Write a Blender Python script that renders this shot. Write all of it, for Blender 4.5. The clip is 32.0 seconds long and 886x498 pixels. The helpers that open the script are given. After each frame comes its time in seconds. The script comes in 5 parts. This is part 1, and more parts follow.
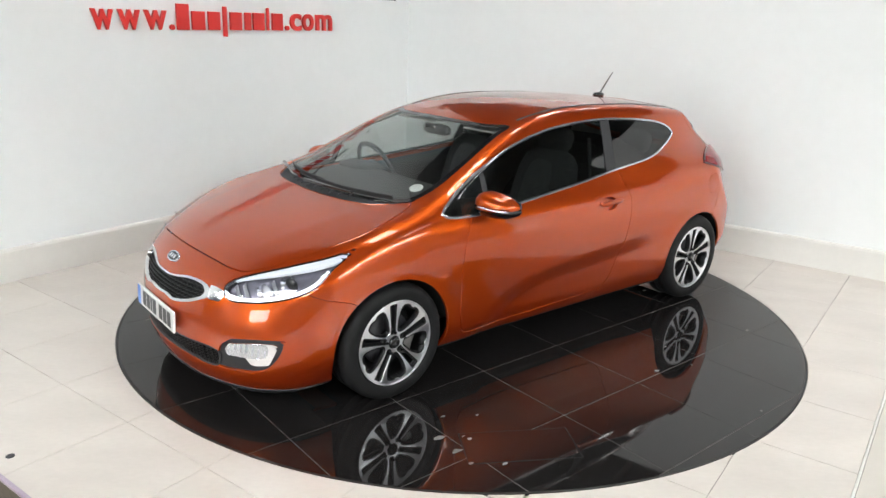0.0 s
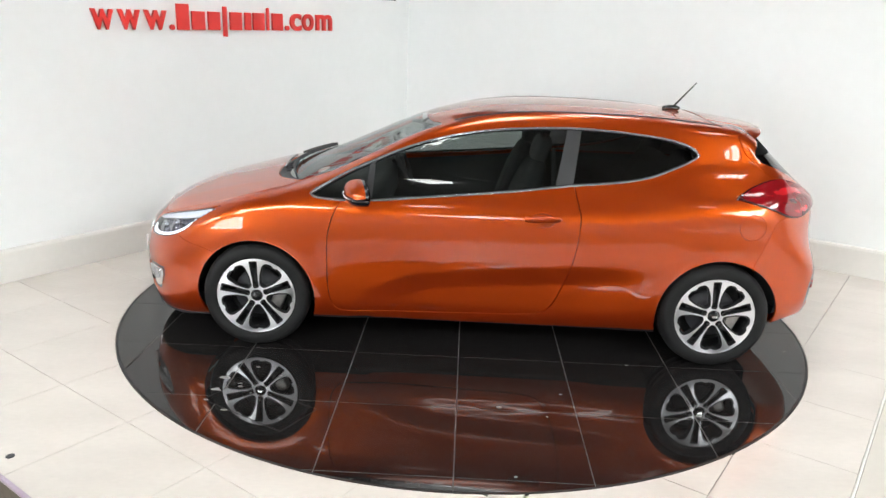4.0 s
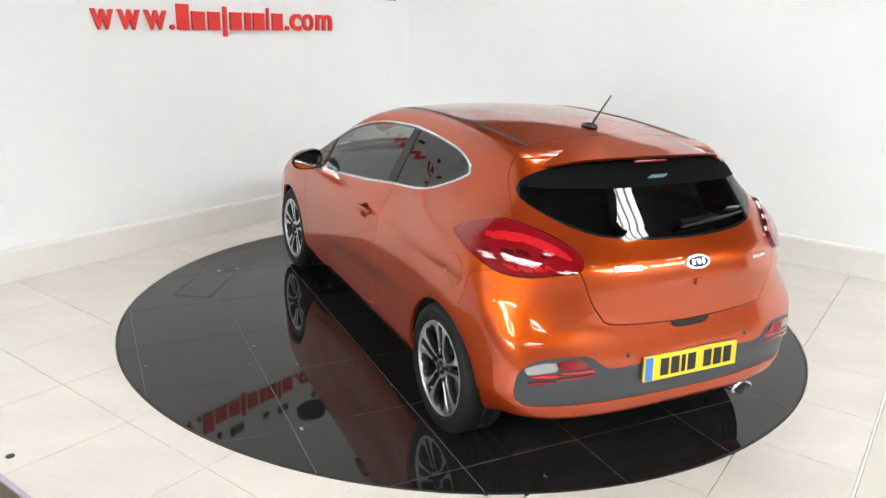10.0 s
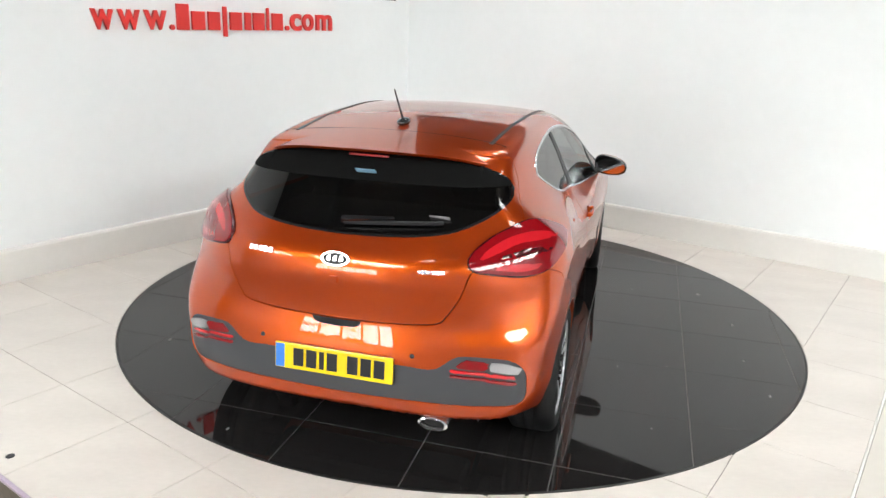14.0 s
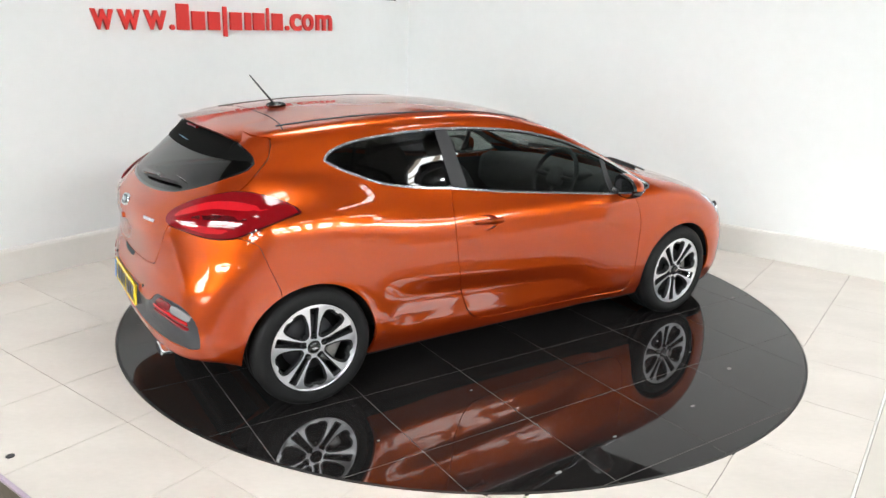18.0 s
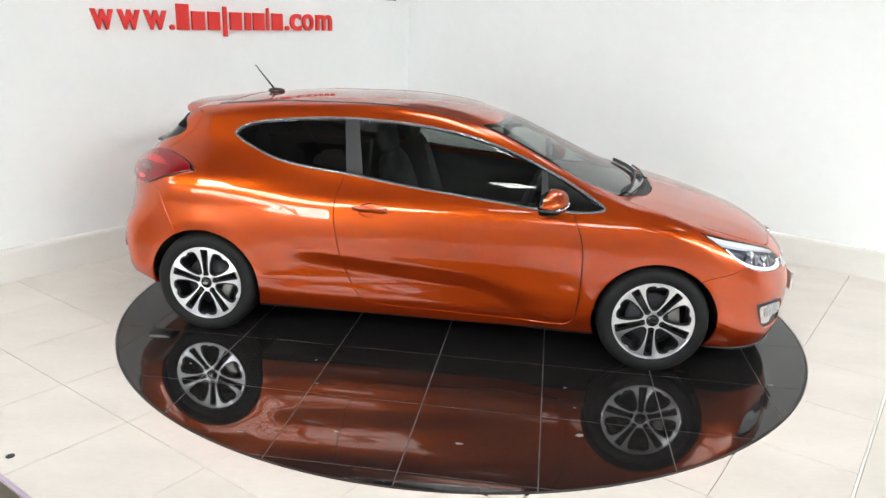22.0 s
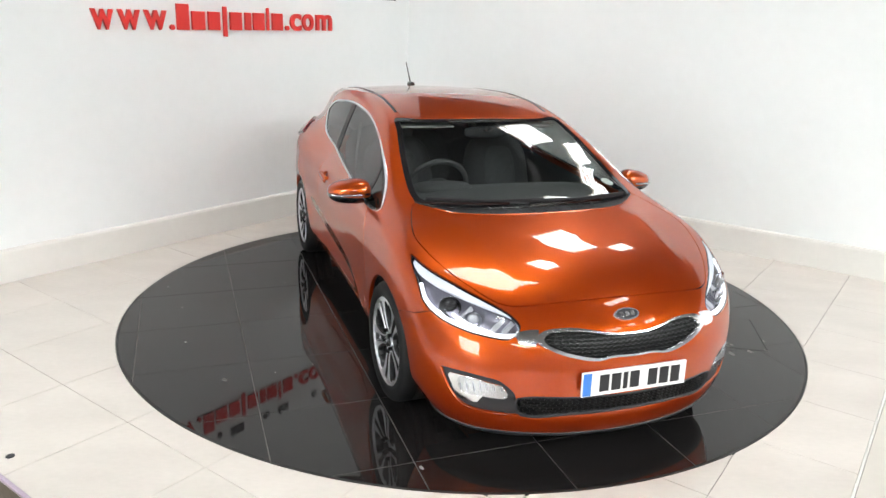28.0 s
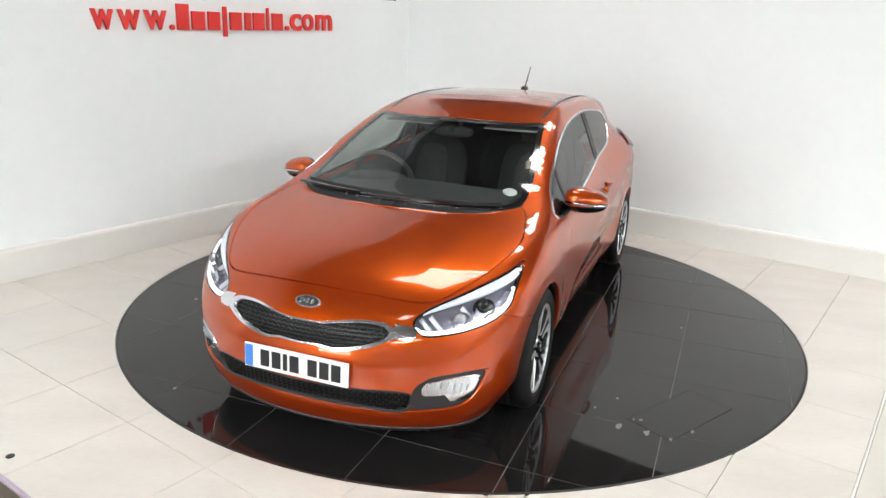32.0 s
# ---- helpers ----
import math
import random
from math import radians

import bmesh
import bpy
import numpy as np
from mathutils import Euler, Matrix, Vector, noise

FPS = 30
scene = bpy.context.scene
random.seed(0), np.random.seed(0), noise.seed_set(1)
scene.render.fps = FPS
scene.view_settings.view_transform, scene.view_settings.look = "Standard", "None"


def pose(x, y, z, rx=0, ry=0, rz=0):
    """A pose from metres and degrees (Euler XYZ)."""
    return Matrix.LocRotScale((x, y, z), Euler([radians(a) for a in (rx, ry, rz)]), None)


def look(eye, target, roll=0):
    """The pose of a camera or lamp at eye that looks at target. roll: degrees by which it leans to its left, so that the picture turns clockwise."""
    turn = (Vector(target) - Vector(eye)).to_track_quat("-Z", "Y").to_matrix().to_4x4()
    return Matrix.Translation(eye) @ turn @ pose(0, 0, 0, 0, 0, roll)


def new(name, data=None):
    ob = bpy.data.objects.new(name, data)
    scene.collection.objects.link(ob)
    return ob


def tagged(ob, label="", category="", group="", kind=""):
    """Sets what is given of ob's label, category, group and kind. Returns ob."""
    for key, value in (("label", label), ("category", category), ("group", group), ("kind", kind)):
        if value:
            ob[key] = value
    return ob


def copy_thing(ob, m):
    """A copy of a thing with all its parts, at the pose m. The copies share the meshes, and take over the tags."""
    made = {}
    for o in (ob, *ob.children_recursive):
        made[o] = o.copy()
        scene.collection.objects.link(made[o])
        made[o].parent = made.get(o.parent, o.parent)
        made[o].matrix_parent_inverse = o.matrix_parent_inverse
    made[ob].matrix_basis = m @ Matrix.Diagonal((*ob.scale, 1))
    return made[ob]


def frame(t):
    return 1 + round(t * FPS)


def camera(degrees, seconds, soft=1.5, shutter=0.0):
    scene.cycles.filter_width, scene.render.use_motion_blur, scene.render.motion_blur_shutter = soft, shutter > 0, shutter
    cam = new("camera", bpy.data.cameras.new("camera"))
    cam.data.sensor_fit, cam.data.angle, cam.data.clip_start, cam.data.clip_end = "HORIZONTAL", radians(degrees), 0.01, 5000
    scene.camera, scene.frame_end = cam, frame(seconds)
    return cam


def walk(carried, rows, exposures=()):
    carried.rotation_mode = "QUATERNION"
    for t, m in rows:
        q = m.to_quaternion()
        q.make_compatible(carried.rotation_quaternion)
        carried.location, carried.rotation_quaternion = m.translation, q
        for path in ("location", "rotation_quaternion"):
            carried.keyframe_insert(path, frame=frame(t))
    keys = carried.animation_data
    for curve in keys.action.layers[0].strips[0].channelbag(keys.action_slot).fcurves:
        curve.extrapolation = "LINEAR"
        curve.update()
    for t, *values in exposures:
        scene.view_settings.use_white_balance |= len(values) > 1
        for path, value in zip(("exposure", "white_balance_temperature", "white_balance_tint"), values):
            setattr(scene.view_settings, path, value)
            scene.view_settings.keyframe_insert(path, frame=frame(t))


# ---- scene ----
# The camera stands still beside the turntable.
cam = camera(62.42, 32.0)
EYE = Vector((0.0, -4.8155, 1.8335))
CAM_POSE = look(EYE, EYE + Vector((-0.02612, 0.95709, -0.28862)), 2.08)
walk(cam, [(0.0, CAM_POSE), (32.0, CAM_POSE)], exposures=[(0.0, -0.15), (0.8, 0.0), (31.0, 0.0), (32.0, -0.07)])

# ---- world and lights ----
world = bpy.data.worlds.new("world")
scene.world = world
world.use_nodes = True
wn = world.node_tree
sky = wn.nodes.new("ShaderNodeTexSky")
sky.sky_type, sky.sun_disc = "NISHITA", False
sky.sun_elevation, sky.sun_rotation = radians(45), radians(200)
wn.nodes["Background"].inputs["Strength"].default_value = 0.08
wn.links.new(sky.outputs["Color"], wn.nodes["Background"].inputs["Color"])

TURN = radians(-34.0)          # the studio's walls and tiles lie at this angle
UX = Vector((math.cos(TURN), math.sin(TURN), 0))
VY = Vector((-math.sin(TURN), math.cos(TURN), 0))
ROOM = Matrix.Rotation(TURN, 4, "Z")
ROOF_Z = 5.6
# rooflights: u, v, length along u, width along v; the old grimy ones overhead, then clean panels added as fill light
# over the front of the hall, the last a clean square overhead
ROOFLIGHTS = [(0.15, -0.1, 1.6, 1.5), (-0.7, 4.6, 1.0, 1.7), (0.2, 6.2, 0.5, 1.0), (3.85, 1.0, 0.4, 1.1), (7.35, -1.0, 0.5, 0.9), (7.3, 0.15, 0.45, 0.4),
              (7.6, 1.4, 0.5, 0.8), (2.5, -4.6, 0.45, 0.7), (6.15, -4.1, 0.5, 0.7)]
FILL_LIGHTS = [(11.3, -3.6, 3.6, 6.0), (1.2, -11.4, 4.4, 5.0), (-5.0, -13.2, 4.0, 5.0), (11.6, 1.6, 3.2, 3.8), (-9.5, -4.4, 2.4, 4.6), (9.5, -13.0, 3.2, 4.0), (0.05, 2.2, 0.5, 0.6)]
ROOFLIGHT_POWER, FILL_POWER = 15.0, 32.5
# ---- materials ----
def material(name, color, rough=0.5, metal=0.0, vary=0.0, scale=8.0, bump=0.0, bump_scale=60.0, coat=0.0,
             coat_rough=0.03, spec=0.5, rough_vary=0.0, emit=None, power=0.0, trans=0.0, ior=1.45, per_object=0.0, stretch=None):
    """A procedural surface: colour with broad and fine variation, gloss with wear, and fine relief."""
    m = bpy.data.materials.new(name)
    m.use_nodes = True
    nt = m.node_tree
    b = nt.nodes["Principled BSDF"]
    b.inputs["Base Color"].default_value = (*color, 1)
    b.inputs["Roughness"].default_value = rough
    b.inputs["Metallic"].default_value = metal
    b.inputs["Specular IOR Level"].default_value = spec
    b.inputs["Coat Weight"].default_value = coat
    b.inputs["Coat Roughness"].default_value = coat_rough
    b.inputs["Transmission Weight"].default_value = trans
    b.inputs["IOR"].default_value = ior
    if emit:
        b.inputs["Emission Color"].default_value = (*emit, 1)
        b.inputs["Emission Strength"].default_value = power
    if not (vary or bump or rough_vary or per_object):
        return m
    co = nt.nodes.new("ShaderNodeTexCoord")
    source = co.outputs["Object"]
    if stretch:
        mp = nt.nodes.new("ShaderNodeMapping")
        mp.inputs["Scale"].default_value = stretch
        nt.links.new(source, mp.inputs["Vector"])
        source = mp.outputs["Vector"]

    def noise_tex(s, detail=5.0):
        n = nt.nodes.new("ShaderNodeTexNoise")
        n.inputs["Scale"].default_value, n.inputs["Detail"].default_value = s, detail
        nt.links.new(source, n.inputs["Vector"])
        return n.outputs["Fac"]

    if vary or per_object:
        broad, fine = noise_tex(scale, 4.0), noise_tex(scale * 14, 3.0)
        add = nt.nodes.new("ShaderNodeMath")
        add.operation = "MULTIPLY_ADD"
        nt.links.new(fine, add.inputs[0])
        add.inputs[1].default_value = 0.4
        nt.links.new(broad, add.inputs[2])
        last = add.outputs[0]
        if per_object:
            oi = nt.nodes.new("ShaderNodeObjectInfo")
            mix = nt.nodes.new("ShaderNodeMath")
            mix.operation = "MULTIPLY_ADD"
            nt.links.new(oi.outputs["Random"], mix.inputs[0])
            mix.inputs[1].default_value = per_object
            nt.links.new(last, mix.inputs[2])
            last = mix.outputs[0]
        ramp = nt.nodes.new("ShaderNodeValToRGB")
        ramp.color_ramp.elements[0].position, ramp.color_ramp.elements[1].position = 0.45, 1.0 + per_object * 0.5
        dark = [c * (1 - vary) for c in color]
        light = [min(1, c * (1 + vary * 0.6)) for c in color]
        ramp.color_ramp.elements[0].color, ramp.color_ramp.elements[1].color = (*dark, 1), (*light, 1)
        nt.links.new(last, ramp.inputs["Fac"])
        nt.links.new(ramp.outputs["Color"], b.inputs["Base Color"])
    if rough_vary:
        n = noise_tex(scale * 3)
        mr = nt.nodes.new("ShaderNodeMapRange")
        mr.inputs["From Min"].default_value, mr.inputs["From Max"].default_value = 0.3, 0.7
        mr.inputs["To Min"].default_value, mr.inputs["To Max"].default_value = max(0, rough - rough_vary), rough + rough_vary
        nt.links.new(n, mr.inputs["Value"])
        nt.links.new(mr.outputs["Result"], b.inputs["Roughness"])
    if bump:
        bp = nt.nodes.new("ShaderNodeBump")
        bp.inputs["Strength"].default_value, bp.inputs["Distance"].default_value = bump, 0.01
        nt.links.new(noise_tex(bump_scale), bp.inputs["Height"])
        nt.links.new(bp.outputs["Normal"], b.inputs["Normal"])
    return m


WALL = material("white_wall_paint", (0.82, 0.838, 0.838), 0.5, vary=0.035, scale=0.8, bump=0.03, bump_scale=25)
SKIRT = material("cream_skirting", (0.74, 0.72, 0.685), 0.4, vary=0.05, scale=1.5, bump=0.04, bump_scale=12)
TILE = material("cream_tile", (0.645, 0.593, 0.545), 0.24, vary=0.08, scale=1.7, per_object=0.10, stretch=(1.0, 2.2, 1.0))
GROUT = material("cream_grout", (0.40, 0.37, 0.335), 0.8, vary=0.2, scale=5)
BLACK_TILE = material("black_tile", (0.013, 0.012, 0.012), 0.035, vary=0.3, scale=3, rough_vary=0.02, per_object=0.1, spec=0.46)
BLACK_GROUT = material("grey_grout", (0.17, 0.16, 0.155), 0.8, vary=0.3, scale=8)
RIM_BAND = material("turntable_edge", (0.015, 0.014, 0.014), 0.4)
CONCRETE = material("brown_floor", (0.12, 0.10, 0.075), 0.6, vary=0.4, scale=3, bump=0.1)
DARK_STEEL = material("dark_steel", (0.04, 0.04, 0.045), 0.55, vary=0.3, scale=3)
ROOF_DARK = material("grey_roof_sheet", (0.16, 0.16, 0.165), 0.7, vary=0.3, scale=1)
SHED_WALL = material("grey_shed_wall", (0.30, 0.30, 0.30), 0.8, vary=0.3, scale=0.7)
ROOFLIGHT = material("rooflight_sheet", (0.8, 0.8, 0.78), 0.5, emit=(0.955, 0.995, 0.995), power=ROOFLIGHT_POWER)
ROOFLIGHT_RIB = material("rooflight_rib", (0.5, 0.45, 0.38), 0.5, emit=(1.0, 0.86, 0.70), power=ROOFLIGHT_POWER * 0.2)
FILL_SHEET = material("clean_fill_sheet", (0.8, 0.8, 0.78), 0.5, emit=(0.955, 0.995, 0.995), power=FILL_POWER)
DOOR_PANE = material("door_pane_sheet", (0.8, 0.8, 0.8), 0.4, emit=(0.93, 0.97, 1.0), power=16.0)
PALE_FLOOR = material("pale_vinyl_floor", (0.58, 0.54, 0.49), 0.4, vary=0.08, scale=1.2)
EDGE_TRIM = material("mauve_edge_trim", (0.42, 0.34, 0.42), 0.35, vary=0.3, scale=6)
SIGN_RED = material("red_acrylic", (0.72, 0.035, 0.03), 0.35, vary=0.08, scale=4)
FIXTURE_DARK = material("dark_fixture", (0.03, 0.03, 0.032), 0.5)
# ---- building blocks ----
def link_mesh(name, verts, faces, mat, parent=None, smooth=False):
    me = bpy.data.meshes.new(name)
    me.from_pydata(verts, [], faces)
    me.materials.append(mat)
    if smooth:
        me.shade_smooth()
    ob = new(name, me)
    ob.parent = parent
    return ob


def part(name, bm, mat, parent=None, label="", smooth=False):
    """Links a bmesh as one mesh object, as a part of its parent where one is given."""
    me = bpy.data.meshes.new(name)
    bmesh.ops.recalc_face_normals(bm, faces=bm.faces)
    bm.to_mesh(me)
    bm.free()
    me.materials.append(mat)
    if smooth:
        me.shade_smooth()
    ob = new(name, me)
    ob.parent = parent
    if label:
        ob["label"] = label
    return ob


def add_box(bm, lo, hi, m=None, bevel=0.0):
    r = bmesh.ops.create_cube(bm, size=1.0)
    c, s = (Vector(lo) + Vector(hi)) / 2, Vector(hi) - Vector(lo)
    t = Matrix.Translation(c) @ Matrix.Diagonal((*s, 1))
    bmesh.ops.transform(bm, matrix=(m @ t) if m else t, verts=r["verts"])
    if bevel:
        es = list({e for v in r["verts"] for e in v.link_edges})
        bmesh.ops.bevel(bm, geom=es, offset=bevel, segments=2, profile=0.5, affect="EDGES")


def box(lo, hi, m=None, bevel=0.0):
    bm = bmesh.new()
    add_box(bm, lo, hi, m, bevel)
    return bm


# ---- the studio ----
U0, U1, V0, V1 = -2.64, 2.57, -2.91, 2.66   # platform between the skirtings and its open edges
GROUND_Z = -0.12
WALL_H, BACK_H = 5.0, 2.46
TABLE_R = 2.214

bm = box((-14, -18, GROUND_Z - 0.3), (14, 9, GROUND_Z), ROOM)
tagged(part("floor", bm, CONCRETE), "brown stained concrete floor of the hall", "floor", kind="structure")

# platform slab with a round well for the turntable
def platform():
    bm = bmesh.new()
    n = 128
    ang = [2 * math.pi * i / n for i in range(n)]
    r = TABLE_R + 0.004
    inner, outer = [], []
    for a in ang:
        c, s = math.cos(a), math.sin(a)
        k = min((U1 if c > 0 else -U0) / max(abs(c), 1e-9), (V1 if s > 0 else -V0) / max(abs(s), 1e-9))
        inner.append(bm.verts.new((r * c, r * s, -0.008)))
        outer.append(bm.verts.new((k * c, k * s, -0.008)))
    low = [bm.verts.new((v.co.x, v.co.y, GROUND_Z + 0.004)) for v in inner]
    lowo = [bm.verts.new((v.co.x, v.co.y, GROUND_Z + 0.004)) for v in outer]
    for i in range(n):
        j = (i + 1) % n
        bm.faces.new((inner[i], outer[i], outer[j], inner[j]))
        bm.faces.new((low[i], inner[i], inner[j], low[j]))
        bm.faces.new((lowo[i], outer[i], outer[j], lowo[j]))
    bmesh.ops.transform(bm, matrix=ROOM, verts=bm.verts)
    return bm


platform_ob = tagged(part("platform", platform(), GROUT), "low tiled platform round the turntable", "platform", kind="structure")


def clip_ring(poly, radius):
    """The part of a convex outline that lies outside the circle, as pieces of outline."""
    n = 24
    pts = []
    for i, p in enumerate(poly):
        q = poly[(i + 1) % len(poly)]
        pts += [p.lerp(q, k / n) for k in range(n)]
    out = [p.length >= radius for p in pts]
    if all(out):
        return poly
    if not any(out):
        return None
    m = len(pts)
    start = next(i for i in range(m) if out[i] and not out[i - 1])
    run = []
    for k in range(m):
        i = (start + k) % m
        if out[i]:
            run.append(pts[i])
        else:
            break
    # follow the circle back from the run's end to its start
    e, s = run[-1], run[0]
    a0, a1 = math.atan2(e.y, e.x), math.atan2(s.y, s.x)
    d = (a1 - a0 + math.pi) % (2 * math.pi) - math.pi
    k = max(2, int(abs(d) / 0.03))
    arc = [Vector((radius * math.cos(a0 + d * i / k), radius * math.sin(a0 + d * i / k))) for i in range(0, k + 1)]
    keep = [p for i, p in enumerate(run) if i % 6 == 0 or i in (0, len(run) - 1) or any((p - c).length < 0.002 for c in poly)]
    return keep[1:-1] + arc


def slab(poly, z0, z1, parent, name, mat, m=None):
    vs = [(p.x, p.y, z0) for p in poly] + [(p.x, p.y, z1) for p in poly]
    n = len(poly)
    fs = [tuple(range(n, 2 * n))] + [(i, (i + 1) % n, n + (i + 1) % n, n + i) for i in range(n)]
    if m:
        vs = [m @ Vector(v) for v in vs]
    return link_mesh(name, vs, fs, mat, parent)


def lay_tiles():
    step, gap = 0.59, 0.0016
    us = [2.085 - step * k for k in range(-1, 9)]
    vs = [-2.354 + step * k for k in range(-1, 10)]
    for a in us:
        for b in vs:
            lo_u, hi_u = max(a, U0), min(a + step, U1)
            lo_v, hi_v = max(b, V0), min(b + step, V1)
            if hi_u - lo_u < 0.02 or hi_v - lo_v < 0.02:
                continue
            poly = [Vector((lo_u + gap, lo_v + gap)), Vector((hi_u - gap, lo_v + gap)),
                    Vector((hi_u - gap, hi_v - gap)), Vector((lo_u + gap, hi_v - gap))]
            poly = clip_ring(poly, TABLE_R + 0.005)
            if poly:
                slab(poly, -0.03, 0.0, platform_ob, "tile", TILE, ROOM)


tagged(part("edge_trim", box((U1, V0 - 0.018, -0.014), (U1 + 0.012, V1, 0.004), ROOM, 0.003), SKIRT),
       "thin cream trim strip along the platform's open edge", "trim", kind="structure")
tagged(part("floor_side", box((U1 + 0.014, V0 + 0.012, GROUND_Z + 0.002), (U1 + 4.2, V1, -0.012), ROOM), PALE_FLOOR),
       "pale cream vinyl floor beside the platform", "floor", kind="structure")
tagged(part("edge_trim", box((U0 - 1.5, V0 - 0.018, -0.014), (U1, V0, 0.005), ROOM, 0.003), EDGE_TRIM),
       "thin mauve trim strip along the platform's front edge", "trim", kind="structure")


for lo, hi in (((U0 - 1.5, V0 - 0.014, GROUND_Z), (U1 + 0.011, V0 + 0.01, -0.0145)),):
    tagged(part("platform_side", box(lo, hi, ROOM), CONCRETE), "brown concrete side of the low platform", "platform", kind="structure")


def skirting(name, lo, hi, axis):
    bm = bmesh.new()
    add_box(bm, lo, hi, ROOM, 0.024)
    return tagged(part(name, bm, SKIRT, smooth=False), "cream painted skirting upstand at the wall's foot", "skirting", kind="structure")


skirting("baseboard_left", (U0 - 0.05, V0 - 2.2, GROUND_Z), (U0, V1 + 0.05, 0.24), 0)
skirting("baseboard_back", (U0, V1, GROUND_Z), (U1 + 4.2, V1 + 0.05, 0.24), 1)
W_LEFT, W_BACK = U0 - 0.045, V1 + 0.045
tagged(part("wall_left", box((W_LEFT - 0.15, V0 - 2.2, GROUND_Z), (W_LEFT, W_BACK + 0.15, WALL_H), ROOM), WALL),
       "plain white painted studio wall", "wall", kind="structure")
tagged(part("wall_back", box((W_LEFT, W_BACK, GROUND_Z), (U1 + 4.2, W_BACK + 0.15, BACK_H), ROOM), WALL),
       "plain white painted studio wall", "wall", kind="structure")



def top_frame():
    """A dark steel frame that stands on the back wall's top, near the corner."""
    root = tagged(new("steel_frame"), "dark steel frame standing on the top of the white wall", "frame")
    y0, y1 = W_BACK + 0.03, W_BACK + 0.09
    for u in (-2.5, -1.75, -1.0):
        part("post", box((u, y0, BACK_H), (u + 0.05, y1, BACK_H + 0.55), ROOM, 0.004), DARK_STEEL, root)
    for z in (BACK_H + 0.12, BACK_H + 0.50):
        part("rail", box((-2.5, y0 + 0.005, z), (-0.95, y1 - 0.005, z + 0.05), ROOM, 0.004), DARK_STEEL, root)


top_frame()

# the hall round the studio
HALL = ((-13.5, -17.5), (13.5, 8.5))
for nm, lo, hi in (("hall_wall_a", (-13.7, -17.7, GROUND_Z), (-13.5, 8.7, ROOF_Z)), ("hall_wall_b", (13.5, -17.7, GROUND_Z), (13.7, 8.7, ROOF_Z)),
                   ("hall_wall_c", (-13.5, -17.7, GROUND_Z), (13.5, -17.5, ROOF_Z)), ("hall_wall_d", (-13.5, 8.5, GROUND_Z), (13.5, 8.7, ROOF_Z))):
    tagged(part(nm, box(lo, hi, ROOM), SHED_WALL), "grey wall of the surrounding hall", "wall", kind="structure")


def hall_roof():
    bm = bmesh.new()
    # sheets between the rooflight openings, ribbed by purlins below
    add_box(bm, (-13.7, -17.7, ROOF_Z + 0.12), (13.7, 8.7, ROOF_Z + 0.3), ROOM)
    for k in range(-5, 6):
        add_box(bm, (k * 2.4 + 1.1, -17.5, ROOF_Z - 0.12), (k * 2.4 + 1.22, 8.5, ROOF_Z + 0.12), ROOM)
    for k in range(-3, 2):
        add_box(bm, (-13.5, k * 5.0 + 3.3, ROOF_Z - 0.45), (13.5, k * 5.0 + 3.5, ROOF_Z - 0.12), ROOM)
    return bm


tagged(part("ceiling", hall_roof(), ROOF_DARK), "grey steel hall roof with purlins and beams", "ceiling", kind="structure")


def rooflight(u, v, lu, lv, sheet):
    root = tagged(new("rooflight"), "translucent ribbed roof panel glowing as rooflight and as added fill light", "rooflight", "rooflights")
    root.matrix_world = ROOM @ Matrix.Translation((u, v, ROOF_Z + 0.05))
    n = max(3, round(lv / (0.26 if sheet is ROOFLIGHT else 0.9)))
    w = lv / n
    for i in range(n):
        a = -lv / 2 + i * w
        bm = box((-lu / 2, a + w * 0.14, 0), (lu / 2, a + w * 0.86, 0.03))
        part("sheet", bm, sheet, root)
        part("rib", box((-lu / 2, a - w * 0.14, -0.01), (lu / 2, a + w * 0.14, 0.03)), ROOFLIGHT_RIB, root)
    return root



def shutter_door(u, width, height):
    """A sectional door in the hall's end wall, with translucent panes that glow with daylight."""
    root = tagged(new("sectional_door"), "closed grey sectional door with glowing translucent panes", "door")
    root.matrix_world = ROOM @ Matrix.Translation((u, -17.44, GROUND_Z))
    cols, rows = 5, 4
    w, h = width / cols, height / rows
    for r in range(rows + 1):
        part("rail", box((-width / 2 - 0.05, -0.05, r * h), (width / 2 + 0.05, 0.05, r * h + 0.10), None, 0.006), DARK_STEEL, root)
    for c in range(cols + 1):
        x = -width / 2 + c * w
        part("stile", box((x - 0.05, -0.04, 0.11), (x + 0.05, 0.04, height), None, 0.006), DARK_STEEL, root)
    for r in range(rows):
        for c in range(cols):
            x = -width / 2 + c * w
            part("pane", box((x + 0.052, -0.015, r * h + 0.102), (x + w - 0.052, 0.015, (r + 1) * h - 0.002)), DOOR_PANE, root)


shutter_door(1.0, 4.2, 3.0)
for row in ROOFLIGHTS:
    rooflight(*row, ROOFLIGHT)
# mostly unseen panels added as fill light, built like the rooflights
for row in FILL_LIGHTS:
    rooflight(*row, FILL_SHEET)

# ---- the turntable ----
turntable = tagged(new("turntable"), "round black tiled display turntable set flush in the platform", "turntable")


def disc(r, z0, z1, n=160, m=None):
    bm = bmesh.new()
    bmesh.ops.create_cone(bm, cap_ends=True, segments=n, radius1=r, radius2=r, depth=z1 - z0, matrix=Matrix.Translation((0, 0, (z0 + z1) / 2)))
    return bm


part("deck", disc(TABLE_R - 0.004, GROUND_Z + 0.01, -0.0015), BLACK_GROUT, turntable, "grey jointed deck under the tiles")
